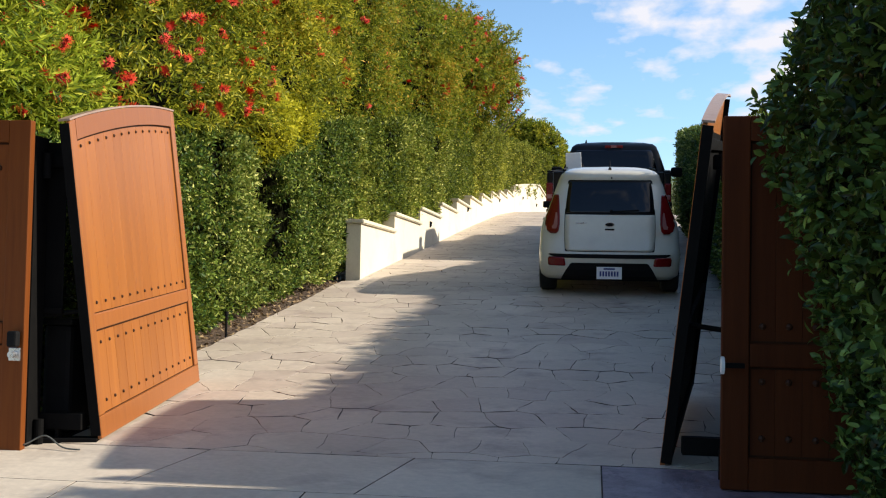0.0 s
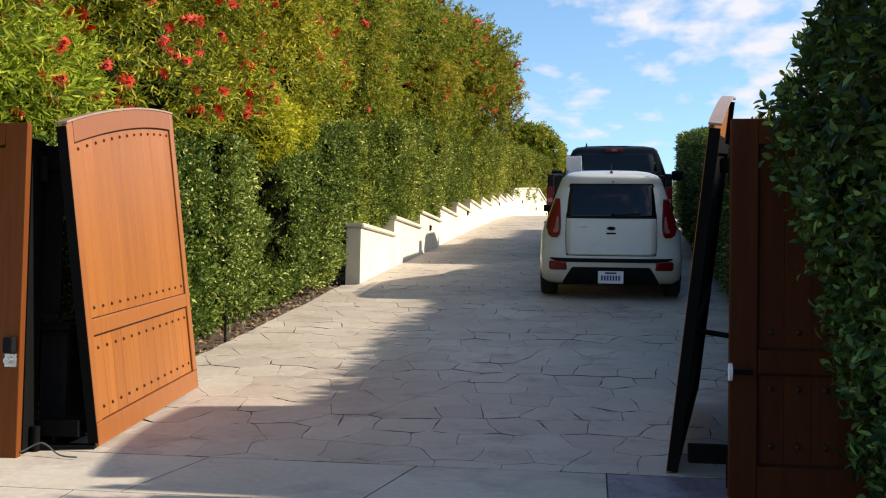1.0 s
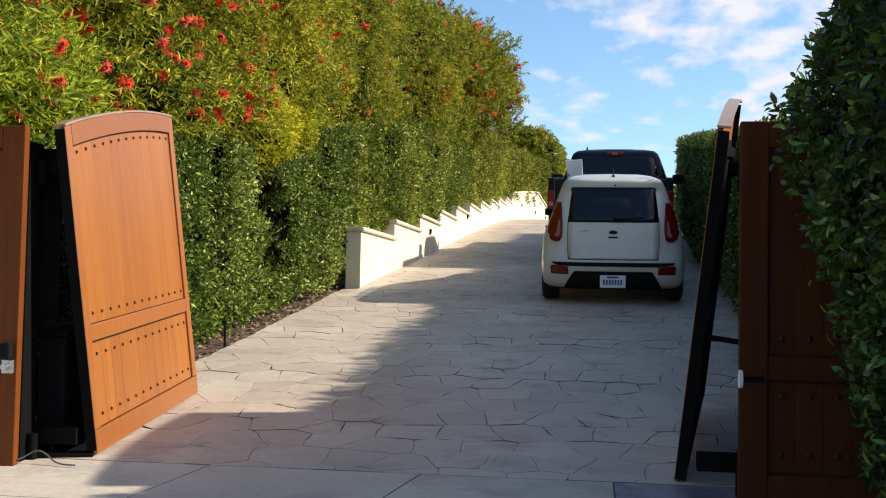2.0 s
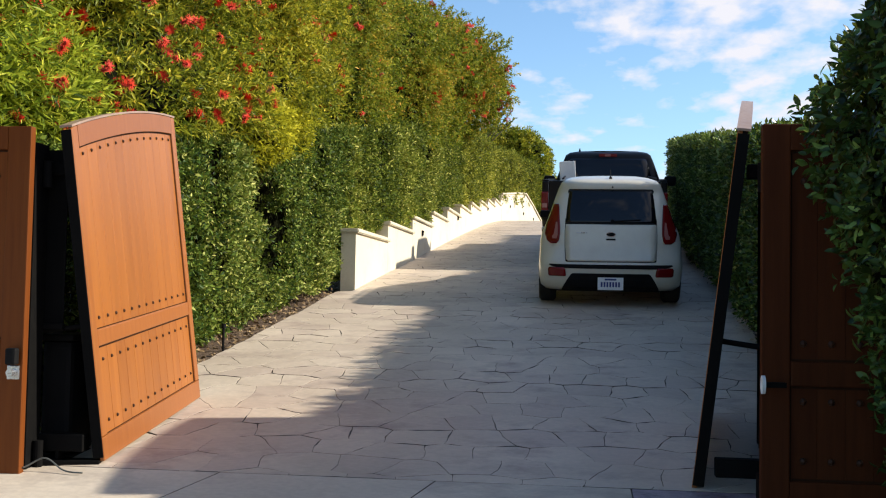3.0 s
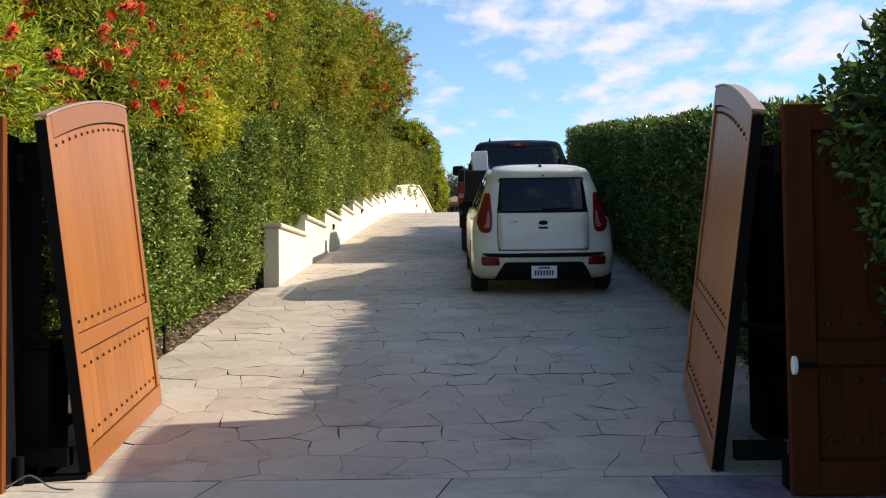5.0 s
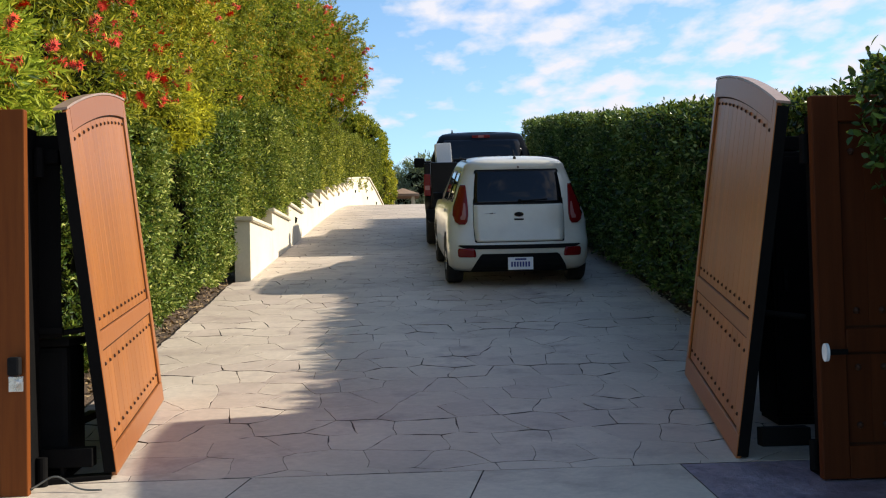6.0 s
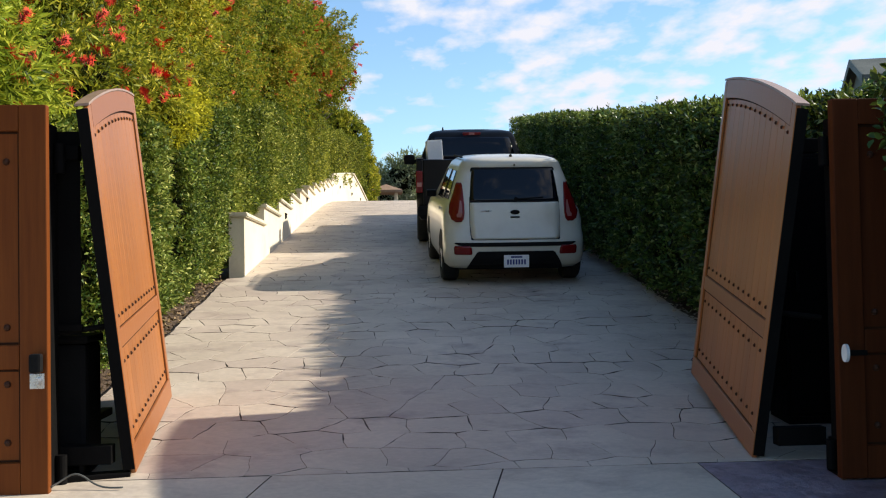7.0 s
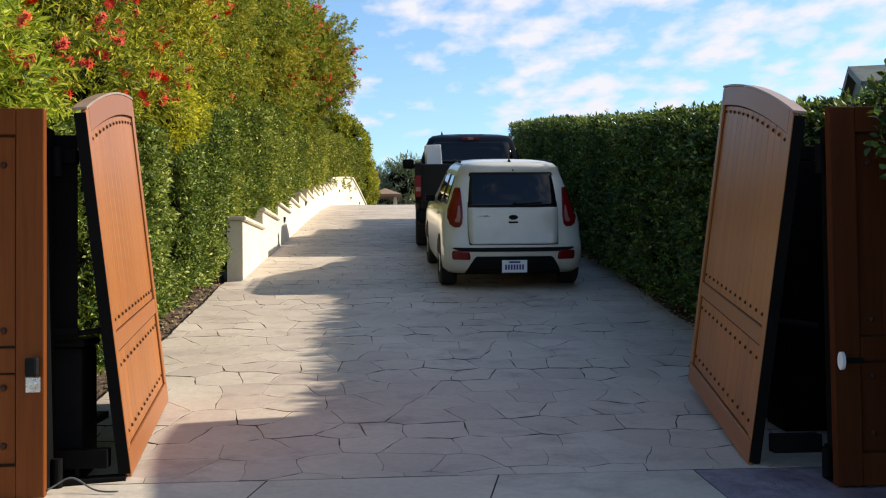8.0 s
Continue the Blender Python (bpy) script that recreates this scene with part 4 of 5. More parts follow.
    part("roof_antenna", cyl((-0.52, 2.5, 1.93), (-0.52, 2.56, 2.0), 0.022, 10, 0.008), M_PLASTIC, t)
    part("hood", box(-0.93, 0.93, 4.3, 5.7, 1.002, 1.30, bevel=0.08), M_BLACKPAINT, t)
    return t


def on_slope(x, y, length):
    a, b = float(gz(y + 0.7)), float(gz(y + length - 0.8))
    tilt = math.atan2(b - a, length - 1.5)
    z = a - math.tan(tilt) * 0.7
    return pose(x, y, z, math.degrees(tilt), 0, 0)


hatchback = small_car(on_slope(1.005, 5.26, 4.1))
hatchback.scale = (0.965, 0.97, 0.955)
truck_at = on_slope(1.05, 9.9, 5.8) @ pose(0, 0, 0, 0, 0, -3.2)
pickup(truck_at)
board = part("white_box", box(-0.135, 0.135, -0.14, 0.14, 0.0, 0.72, bevel=0.008), M_WHITE, None)
board.matrix_basis = truck_at @ pose(-0.66, 1.70, 1.032, -4, -3, 6)
tagged(board, "plain white upright carton standing in the truck bed", "box")


# ---- hedges ----
def clipped_hedge(name, y0, y1, face_x, back_x, foot, top, density, length, width, mat, label, rough=0.07, far_scale=0.0, notch=None, ends=True, spread=0.95, sprig=9, gap=-0.62, shoulder=0.16, core_in=0.25, core_drop=0.14):
    """A clipped hedge along y. face_x: drive side, a function of y; foot and top: heights, functions of y."""
    t = thing(name, Matrix(), label, "hedge")
    L = y1 - y0
    hmid = float(top((y0 + y1) / 2) - foot((y0 + y1) / 2))
    s = 1.0 if face_x((y0 + y1) / 2) > back_x((y0 + y1) / 2) else -1.0
    nf = int(L * hmid * density)
    yy = y0 + L * rng.random(nf) ** (1.0 + far_scale)
    vv = rng.random(nf)
    ft, tp = foot(yy), top(yy)
    zz = ft + (tp - ft) * vv
    round_top = shoulder * np.clip((vv - 0.88) / 0.12, 0, 1) ** 2 + 0.10 * np.clip((0.12 - vv) / 0.12, 0, 1)
    P = np.stack([face_x(yy), yy, zz], 1)
    off = lump(P, 0.42) * rough + lump(P, 0.13) * rough * 0.35
    if notch is not None:
        off = off - notch(yy, zz)
    P[:, 0] += s * (off - round_top - rng.random(nf) ** 1.5 * 0.20 + 0.03)
    N = np.tile(np.array([s, 0, 0.25]), (nf, 1))
    sets = [(P, N)]
    wtop = abs(face_x((y0 + y1) / 2) - back_x((y0 + y1) / 2))
    nt = int(L * min(wtop, 1.4) * density * 0.8)
    yt = y0 + L * rng.random(nt) ** (1.0 + far_scale)
    xt = face_x(yt) - s * (0.06 + min(wtop, 1.4) * rng.random(nt))
    Pt = np.stack([xt, yt, top(yt)], 1)
    Pt[:, 2] += lump(Pt, 0.4) * rough * 0.8 - 0.03 - rng.random(nt) ** 2 * 0.08
    sets.append((Pt, np.tile(np.array([0, 0, 1.0]), (nt, 1))))
    if ends:
        for ye, sy in ((y0, -1), (y1, 1)):
            ne = int(wtop * hmid * density * 0.6)
            v = rng.random(ne)
            Pe = np.stack([face_x(ye) - s * wtop * rng.random(ne), np.full(ne, ye), foot(ye) + (top(ye) - foot(ye)) * v], 1)
            Pe[:, 1] += sy * (lump(Pe, 0.4) * rough + 0.04 - 0.14 * rng.random(ne))
            sets.append((Pe, np.tile(np.array([0, sy, 0.2]), (ne, 1))))
    P = np.concatenate([a for a, _ in sets])
    N = np.concatenate([b for _, b in sets])
    keep = (lump(P, 0.17) > gap) | (N[:, 2] > 0.9)
    if notch is not None:
        keep &= (notch(P[:, 1], P[:, 2]) < 0.34 + 0.3 * (rng.random(len(P)) > 0.9)) | (np.abs(N[:, 0]) < 0.5)
    P, N = P[keep], N[keep]
    me = leaf_mesh("leaves", P, N, length, width, spread, sprig=sprig, reach=1.7)
    obj("leaves", me, mat, t)
    bm = bmesh.new()
    rows = []
    for y in np.arange(y0 + 0.10, y1 - 0.05, 0.16):
        fx, bx, f0, tp = float(face_x(y)) - s * core_in, float(back_x(y)), float(foot(y)) + 0.02, float(top(y)) - core_drop
        prof = [(fx - s * 0.05, f0), (fx, f0 + 0.2), (fx, f0 + (tp - f0) * 0.45), (fx, f0 + (tp - f0) * 0.75), (fx - s * 0.12 * min(1, shoulder / 0.16), tp), (bx, tp), (bx, f0)]
        row = []
        for x, z in prof:
            q = np.array([[x, y, z]])
            d = float(lump(q, 0.42)[0]) * rough
            if notch is not None:
                d -= float(notch(np.array([y]), np.array([z]))[0])
            row.append(bm.verts.new((x + s * d, y, z)))
        rows.append(row)
    for r0, r1 in zip(rows, rows[1:]):
        for k in range(len(r0)):
            j = (k + 1) % len(r0)
            bm.faces.new((r0[k], r0[j], r1[j], r1[k]))
    bm.faces.new(rows[0])
    bm.faces.new(rows[-1])
    part("core", bm, M_CORE, t, "near-black core for the shade among the twigs")
    return t


def left_top(y):
    return gz(y) + np.interp(y, (-2, 5, 12, 19, 26, 37), (1.74, 2.08, 2.43, 2.76, 2.58, 2.55))


def hollow(y, z):
    """Dark hollows where two bushes meet."""
    a = 0.95 * np.exp(-((y - 4.0 + 1.3 * np.clip(z - 2.05, 0, 0.7) - 0.12 * np.sin(z * 6.5)) / (0.36 + 0.10 * np.sin(z * 9.0))) ** 2) * np.clip((z - 1.5) / 0.25, 0, 1) * np.clip((2.85 - z) / 0.3, 0.25, 1)
    b = 0.3 * np.exp(-((y - 0.2) / 0.2) ** 2) + 0.4 * np.exp(-((y - 2.2 + 0.2 * z) / 0.10) ** 2) * (z > 1.5)
    return a + b


clipped_hedge("hedge", -1.6, 7.3, lambda y: -2.66 + 0.10 * np.clip((np.asarray(y, float) - 5.0) / 1.0, 0, 1), lambda y: -3.9 + 0.0 * np.asarray(y), lambda y: gz(y) + 0.06, left_top, 4000, 0.052, 0.025,
              M_HEDGE, "clipped dense green hedge rooted in mulch by drive", 0.085, notch=hollow)
clipped_hedge("hedge", 6.75, 19.0, lambda y: wall_x(y) - 0.10 - 0.24 * np.exp(-np.abs(np.asarray(y) - 6.6) / 1.3), lambda y: wall_x(y) - 1.6, lambda y: gz(y) + 0.55, left_top, 2600, 0.062, 0.030,
              M_HEDGE_MID, "clipped green hedge rising behind the cream wall", 0.11, far_scale=0.25,
              notch=lambda y, z: 0.35 * np.exp(-((y - 13.5) / 0.5) ** 2) * (z > gz(y) + 1.5) + 0.30 * np.exp(-((y - 9.0 - 0.4 * np.sin(z * 4)) / 0.35) ** 2) * (z > gz(y) + 1.6), gap=-0.6)
clipped_hedge("hedge", 18.9, 36.4, lambda y: wall_x(y) - 0.10, lambda y: wall_x(y) - 1.6, lambda y: gz(y) + 0.55, left_top, 1250, 0.078, 0.040,
              M_HEDGE_FAR, "clipped olive-green hedge along the upper cream wall", 0.14, far_scale=0.1, gap=-0.6)
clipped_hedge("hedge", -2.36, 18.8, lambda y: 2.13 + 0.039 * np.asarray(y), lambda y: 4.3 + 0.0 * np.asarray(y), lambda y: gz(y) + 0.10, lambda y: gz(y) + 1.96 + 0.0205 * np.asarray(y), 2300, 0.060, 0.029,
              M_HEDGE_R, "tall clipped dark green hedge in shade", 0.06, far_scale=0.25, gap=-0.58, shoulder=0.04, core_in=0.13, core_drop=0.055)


def blob_leaves(name, blobs, density, length, width, mat, parent, spread, droop, clear=None, wob=0.12, sprig=12, reach=1.7):
    """Leaves over a union of ellipsoids (centre, radii)."""
    PP, NN = [], []
    for i, (c, r) in enumerate(blobs):
        c, r = np.array(c), np.array(r)
        area = 4 * math.pi * ((r[0] * r[1]) ** 1.6 / 3 + (r[0] * r[2]) ** 1.6 / 3 + (r[1] * r[2]) ** 1.6 / 3) ** (1 / 1.6)
        n = int(area * density)
        d = rng.normal(size=(n, 3))
        d /= np.linalg.norm(d, axis=1)[:, None]
        k = 1 + wob * lump(d * r + c, 0.5) + 0.75 * wob * lump(d * r + c, 0.13) - 0.17 * rng.random(n) ** 1.5
        P = c + d * r * k[:, None]
        keep = np.ones(n, bool)
        for j, (c2, r2) in enumerate(blobs):
            if j != i:
                keep &= (((P - np.array(c2)) / np.array(r2)) ** 2).sum(1) > 0.60
        keep &= lump(P, 0.2) > -0.5
        if clear is not None:
            keep &= clear(P)
        N = d / r
        N /= np.linalg.norm(N, axis=1)[:, None]
        PP.append(P[keep])
        NN.append(N[keep])
    P, N = np.concatenate(PP), np.concatenate(NN)
    me = leaf_mesh(name, P, N, length, width, spread, droop, sprig=sprig, reach=reach)
    obj(name, me, mat, parent)
    return P, N


def blob_core(blobs, parent, k=0.78):
    bm = bmesh.new()
    for c, r in blobs:
        res = bmesh.ops.create_icosphere(bm, subdivisions=3, radius=1.0)
        for v in res["verts"]:
            q = np.array([[v.co.x * r[0] + c[0], v.co.y * r[1] + c[1], v.co.z * r[2] + c[2]]])
            f = k + 0.10 * float(lump(q, 0.55)[0])
            v.co = Vector((c[0] + v.co.x * r[0] * f, c[1] + v.co.y * r[1] * f, c[2] + v.co.z * r[2] * f))
    part("core", bm, M_CORE, parent, "near-black core for the shade among the twigs")


def trunk(parent, x, y, zb, zt, r, limbs=5, reach=0.35):
    bm = bmesh.new()
    add_cyl(bm, (x, y, zb - 0.1), (x + 0.05, y, zb + (zt - zb) * 0.55), r, 10, r * 0.7)
    for k in range(limbs):
        a = 6.28 * k / limbs
        add_cyl(bm, (x + 0.05, y, zb + (zt - zb) * 0.5), (x + math.cos(a) * (zt - zb) * reach, y + math.sin(a) * (zt - zb) * reach, zt), r * 0.5, 8, r * 0.2)
    part("trunk", bm, M_BARK, parent, "grey-brown trunk and limbs")


FLOWER_N = 15


def flower_brushes(P, N, count, lo, size, parent):
    """Red bottlebrush flowers: each a spray of short bristles, in loose groups."""
    pick = [i for i in rng.permutation(len(P)) if lo(P[i])][:count]
    pts, nor = [], []
    for i in pick:
        for _ in range(rng.integers(1, 4)):
            pts.append(P[i] + rng.normal(size=3) * 0.06 - N[i] * 0.01)
            nor.append(N[i])
    V, F = [], []
    for p, n in zip(pts, nor):
        ax = np.array(n) + rng.normal(size=3) * 0.5
        ax /= np.linalg.norm(ax)
        for k in range(90):
            d = rng.normal(size=3)
            d -= ax * d.dot(ax)
            d /= np.linalg.norm(d) + 1e-9
            q = p + n * 0.09 + ax * (rng.random() - 0.4) * size * 1.0
            w = np.cross(ax, d) * size * 0.055
            i0 = len(V)
            V += [q - w, q + w, q + d * size * rng.uniform(0.35, 0.6) + ax * size * 0.12]
            F.append((i0, i0 + 1, i0 + 2))
    if V:
        obj("flower_spray", np_mesh("flower_spray", V, F), M_FLOWER, parent, "red brush-like flowers")


def bottlebrush(blobs, base, density, length, width, flowers, size, label, mat=None):
    t = thing("bottlebrush_tree", Matrix(), label, "tree", "flowering trees behind the hedge")
    trunk(t, base[0], base[1], float(gz(base[1])), blobs[0][0][2], 0.08, 4, 0.16)
    P, N = blob_leaves("leaves", blobs, density, length, width, mat or M_BRUSH, t, 0.75, 0.15, lambda Q: (Q[:, 0] > base[0] - 0.9) & (Q[:, 2] > left_top(Q[:, 1]) + (0.04 if base[1] < 12 else -0.45)), 0.165)
    blob_core(blobs, t, 0.78 if base[1] < 12 else 0.70)
    front = lambda p: p[0] > base[0] + 0.5 and p[2] > left_top(p[1]) + 0.12
    flower_brushes(P, N, flowers, front, size, t)


bottlebrush([((-4.05, -1.9, 2.95), (1.45, 1.9, 1.3)), ((-4.2, -2.0, 3.7), (1.6, 2.4, 1.3)), ((-3.7, -0.7, 2.7), (1.05, 1.0, 0.75))], (-4.2, -2.0), 2500, 0.086, 0.019, 120, 0.094,
            "bottlebrush tree with bright green leaves and red flowers", M_BRUSH_NEAR)
bottlebrush([((-4.2, 1.4, 3.2), (1.6, 2.6, 1.3)), ((-4.4, 1.2, 4.3), (1.8, 2.9, 1.4)), ((-3.6, 2.7, 3.05), (1.0, 1.1, 0.7))], (-4.3, 1.2), 2300, 0.080, 0.020, 160, 0.094,
            "bottlebrush tree with yellow-green leaves and red flowers", M_BRUSH_MID)
bottlebrush([((-4.3, 5.3, 4.0), (1.75, 3.2, 1.7)), ((-4.5, 5.2, 5.2), (1.95, 3.2, 1.6))], (-4.4, 5.0), 2300, 0.070, 0.023, 80, 0.090, "tall bottlebrush tree with olive and yellow leaves", M_BRUSH_MID)
bottlebrush([((-4.35, 9.6, 4.8), (1.9, 3.6, 2.0)), ((-4.5, 9.6, 6.0), (2.05, 3.6, 1.6))], (-4.5, 9.2), 2000, 0.068, 0.027, 34, 0.09, "tall bottlebrush tree with olive and yellow leaves")
bottlebrush([((-4.2, 14.2, 5.4), (2.05, 3.8, 2.1)), ((-4.2, 14.4, 6.4), (2.2, 3.6, 1.6))], (-4.4, 13.8), 1700, 0.070, 0.030, 55, 0.09, "tall bottlebrush tree with olive leaves")
bottlebrush([((-3.62, 18.6, 6.65), (2.5, 2.6, 1.5)), ((-3.9, 19.0, 5.5), (1.4, 2.4, 1.3)), ((-2.60, 18.6, 6.85), (1.3, 1.5, 0.8)), ((-3.75, 16.4, 5.2), (1.6, 1.9, 1.55)), ((-3.5, 16.4, 6.6), (1.9, 2.0, 1.35))], (-4.0, 18.6), 1700, 0.078, 0.034, 130, 0.11,
            "rounded bottlebrush tree overhanging drive, red flowers")


golden = thing("golden_shrub", Matrix(), "golden-leaved shrub between hedge and bottlebrush trees", "shrub")
golden_blobs = [((-3.12, 3.55, 3.12), (0.66, 0.80, 0.50)), ((-3.16, 4.5, 3.25), (0.62, 0.6, 0.40)), ((-3.2, 3.0, 3.3), (0.66, 0.5, 0.35))]
blob_leaves("leaves", golden_blobs, 3000, 0.06, 0.020, M_GOLD, golden, 0.8, 0.1)
blob_core(golden_blobs, golden)
trunk(golden, -3.3, 3.9, float(gz(3.9)), 2.9, 0.04)


def end_bush():
    """The street hedge's end, with large glossy leaves, in front of the fixed panel; its side leans back towards the foot."""
    t = thing("laurel_hedge", Matrix(), "dense glossy dark green laurel hedge before the panel", "hedge")
    # the street end out to ya is unseen, lengthened to block sky light
    ya, yb, back, top = -5.4, -2.62, 3.6, 2.30

    def face(z):
        return 1.575 + 0.225 * (2.14 - z) + 0.12 * np.clip((z - 2.1) / 0.2, 0, 1) ** 2

    def rise(y):
        return 0.20 * np.clip((-2.75 - np.asarray(y, float)) / 0.65, 0, 1) - 0.03

    def spread_over(n, f):
        Q = f(rng.random(n), rng.random(n))
        return Q[Q[:, 1] < -2.54]

    side = spread_over(14500, lambda u, v: np.stack([face(0.42 + v * (top - 0.42)), ya + (yb - ya) * u, 0.42 + v * (top - 0.42)], 1))
    front = spread_over(5000, lambda u, v: np.stack([face(0.42 + v * (top - 0.42)) + (back - 1.6) * u ** 1.3, ya + 0 * u, 0.42 + v * (top - 0.42)], 1))
    over = spread_over(12500, lambda u, v: np.stack([1.62 + (back - 1.6) * u ** 1.4, ya + (yb - ya) * v, top + 0 * u], 1))
    sets = []
    for Q, nrm in ((side, (-1.0, 0.0, 0.2)), (front, (0.0, -1.0, 0.2)), (over, (0.0, 0.0, 1.0))):
        nrm = np.array(nrm)
        d = lump(Q, 0.30) * 0.05 + lump(Q, 0.11) * 0.03 - 0.16 * rng.random(len(Q)) ** 1.6
        sets.append((Q + nrm * d[:, None], np.tile(nrm, (len(Q), 1))))
    P, N = np.concatenate([a for a, _ in sets]), np.concatenate([b for _, b in sets])
    P[:, 2] += rise(P[:, 1]) * (P[:, 2] - 0.42) / (top - 0.42)
    keep = (lump(P, 0.15) > -0.62) & (P[:, 1] < -2.60)
    obj("leaves", leaf_mesh("leaves", P[keep], N[keep], 0.054, 0.029, 0.9, sprig=7, reach=1.7, broad=True), M_LAUREL, t)
    bm = bmesh.new()
    rows = []
    for y in np.linspace(ya + 0.14, yb + 0.06, 13):
        prof = [(float(face(z)) + 0.13, z) for z in np.linspace(0.40, top - 0.12, 7)] + [(back, top - 0.12), (back, 0.40)]
        rows.append([bm.verts.new((x + 0.05 * float(lump(np.array([[x, y, z]]), 0.3)[0]), y, z + float(rise(y)) * (z - 0.4) / 1.9)) for x, z in prof])
    for r0, r1 in zip(rows, rows[1:]):
        for k in range(len(r0)):
            j = (k + 1) % len(r0)
            bm.faces.new((r0[k], r0[j], r1[j], r1[k]))
    bm.faces.new(rows[0])
    bm.faces.new(rows[-1])
    part("core", bm, M_CORE, t, "near-black core for the shade among the twigs")
    trunk(t, 2.75, -3.15, float(gz(-3.2)), 1.6, 0.05)
    # upright shoots
    V, M = [], []
    stems = bmesh.new()
    for k in range(190):
        x, y = 1.66 + 1.3 * rng.random() ** 1.5, ya + 0.1 + (yb - ya - 0.15) * rng.random()
        tall = rng.uniform(0.10, 0.22) + (0.14 if k % 9 == 0 else 0.0)
        tall *= 0.55 if y > -3.1 and x < 1.95 else 1.0
        foot = Vector((x, y, top - 0.06 + float(rise(y)) - 0.3 * max(0, 1.70 - x)))
        tip = foot + Vector((rng.normal() * 0.05 - 0.02, rng.normal() * 0.05, tall))
        add_cyl(stems, foot, tip, 0.003, 5, 0.0015)
        for j in range(int(tall / 0.016)):
            q = foot.lerp(tip, (j + 1) / int(tall / 0.016))
            V.append(tuple(q))
            a = j * 2.4 + k
            M.append((math.cos(a), math.sin(a), 1.0))
    obj("shoot_spray", leaf_mesh("shoot_spray", np.array(V), np.array(M), 0.060, 0.030, 0.22, broad=True), M_LAUREL, t, "fresh upright shoots")
    part("shoot_stems", stems, M_BARK, t)
    # unseen bushes along the street, added to block sun and sky
    blobs = [((3.9, -3.3, 1.5), (1.2, 0.75, 1.1)), ((3.6, -5.3, 1.5), (1.0, 1.1, 1.1)), ((3.7, -6.7, 1.4), (1.0, 1.3, 1.2))]
    far = thing("shade_bush", Matrix(), "rounded dark green laurel bush, unseen, added for its shade", "bush")
    blob_leaves("leaves", blobs, 1500, 0.072, 0.036, M_LAUREL, far, 0.85, 0.05, lambda Q: Q[:, 2] > 0.2, 0.08)
    blob_core(blobs, far, 0.80)
    trunk(far, 3.7, -5.2, float(gz(-5.2)), 1.4, 0.05)


end_bush()

# upright shoots along the top of the long hedge
t = thing("hedge_shoots", Matrix(), "thin pale green shoots above the clipped hedge", "shoots", kind="stuff")
V, M = [], []
for k in range(200):
    y = -1.5 + 17 * rng.random()
    x = 2.50 + 0.039 * y + 0.9 * rng.random()
    tall = rng.uniform(0.06, 0.17) * (1.7 if k % 23 == 0 else 1.0)
    z0 = float(gz(y)) + 1.90 + 0.0215 * y
    lean = rng.normal(size=2) * 0.15
    m = int(tall / 0.018)
    for j in range(m):
        V.append((x + lean[0] * tall * j / m, y + lean[1] * tall * j / m, z0 + tall * j / m))
        a = j * 2.4 + k
        M.append((math.cos(a), math.sin(a), 1.0))
obj("shoot_leaves", leaf_mesh("shoot_leaves", np.array(V), np.array(M), 0.052, 0.024, 0.22), M_HEDGE_R, t)

# sapling by the far end of the left trees
t = thing("sapling", Matrix(), "thin leafy sapling rising above the hedge", "sapling")
V, M = [], []
for k in range(4):
    foot_at = Vector((-2.55 + 0.05 * k, 25.9 + 0.05 * k, float(gz(25.9)) - 0.05))
    bend = Vector((-2.35 + 0.05 * k, 25.9 + 0.05 * k, 6.2))
    head = Vector((-1.60 + 0.10 * k, 25.9 + 0.05 * k, 7.55 - 0.22 * abs(k - 1)))
    bm = bmesh.new()
    add_cyl(bm, foot_at, bend, 0.024, 6, 0.018)
    add_cyl(bm, bend, head, 0.018, 6, 0.010)
    part("stem", bm, M_BARK, t)
    for j in range(70):
        q = bend.lerp(head, 0.2 + 0.8 * j / 69)
        V.append((q.x + rng.normal() * 0.015, q.y + rng.normal() * 0.015, q.z))
        a = rng.random() * 6.28
        M.append((math.cos(a), math.sin(a), 0.9))
obj("leaves", leaf_mesh("leaves", np.array(V), np.array(M), 0.11, 0.045, 0.35), M_HEDGE, t)

# ---- distance ----
def gazebo():
    t = thing("gazebo", pose(0.30, 48.0, float(gz(48.0))) @ Matrix.Diagonal((0.72, 0.72, 1.0, 1.0)), "small open garden shelter with tan roof", "shelter")
    for x in (-0.7, 0.7):
        for y in (-0.7, 0.7):
            part("post", box(x - 0.11, x + 0.11, y - 0.11, y + 0.11, 0, 1.5, bevel=0.02), M_STUCCO, t, "cream square post")
    bm = bmesh.new()
    vs = [bm.verts.new(p) for p in ((-1.15, -1.15, 1.42), (1.15, -1.15, 1.42), (1.15, 1.15, 1.42), (-1.15, 1.15, 1.42), (-1.15, -1.15, 1.55), (1.15, -1.15, 1.55), (1.15, 1.15, 1.55), (-1.15, 1.15, 1.55), (0, 0, 1.92))]
    for f in ((0, 1, 2, 3), (0, 1, 5, 4), (1, 2, 6, 5), (2, 3, 7, 6), (3, 0, 4, 7), (4, 5, 8), (5, 6, 8), (6, 7, 8), (7, 4, 8)):
        bm.faces.new([vs[i] for i in f])
    part("roof", bm, M_TILE, t, "tan tiled hip roof")


gazebo()


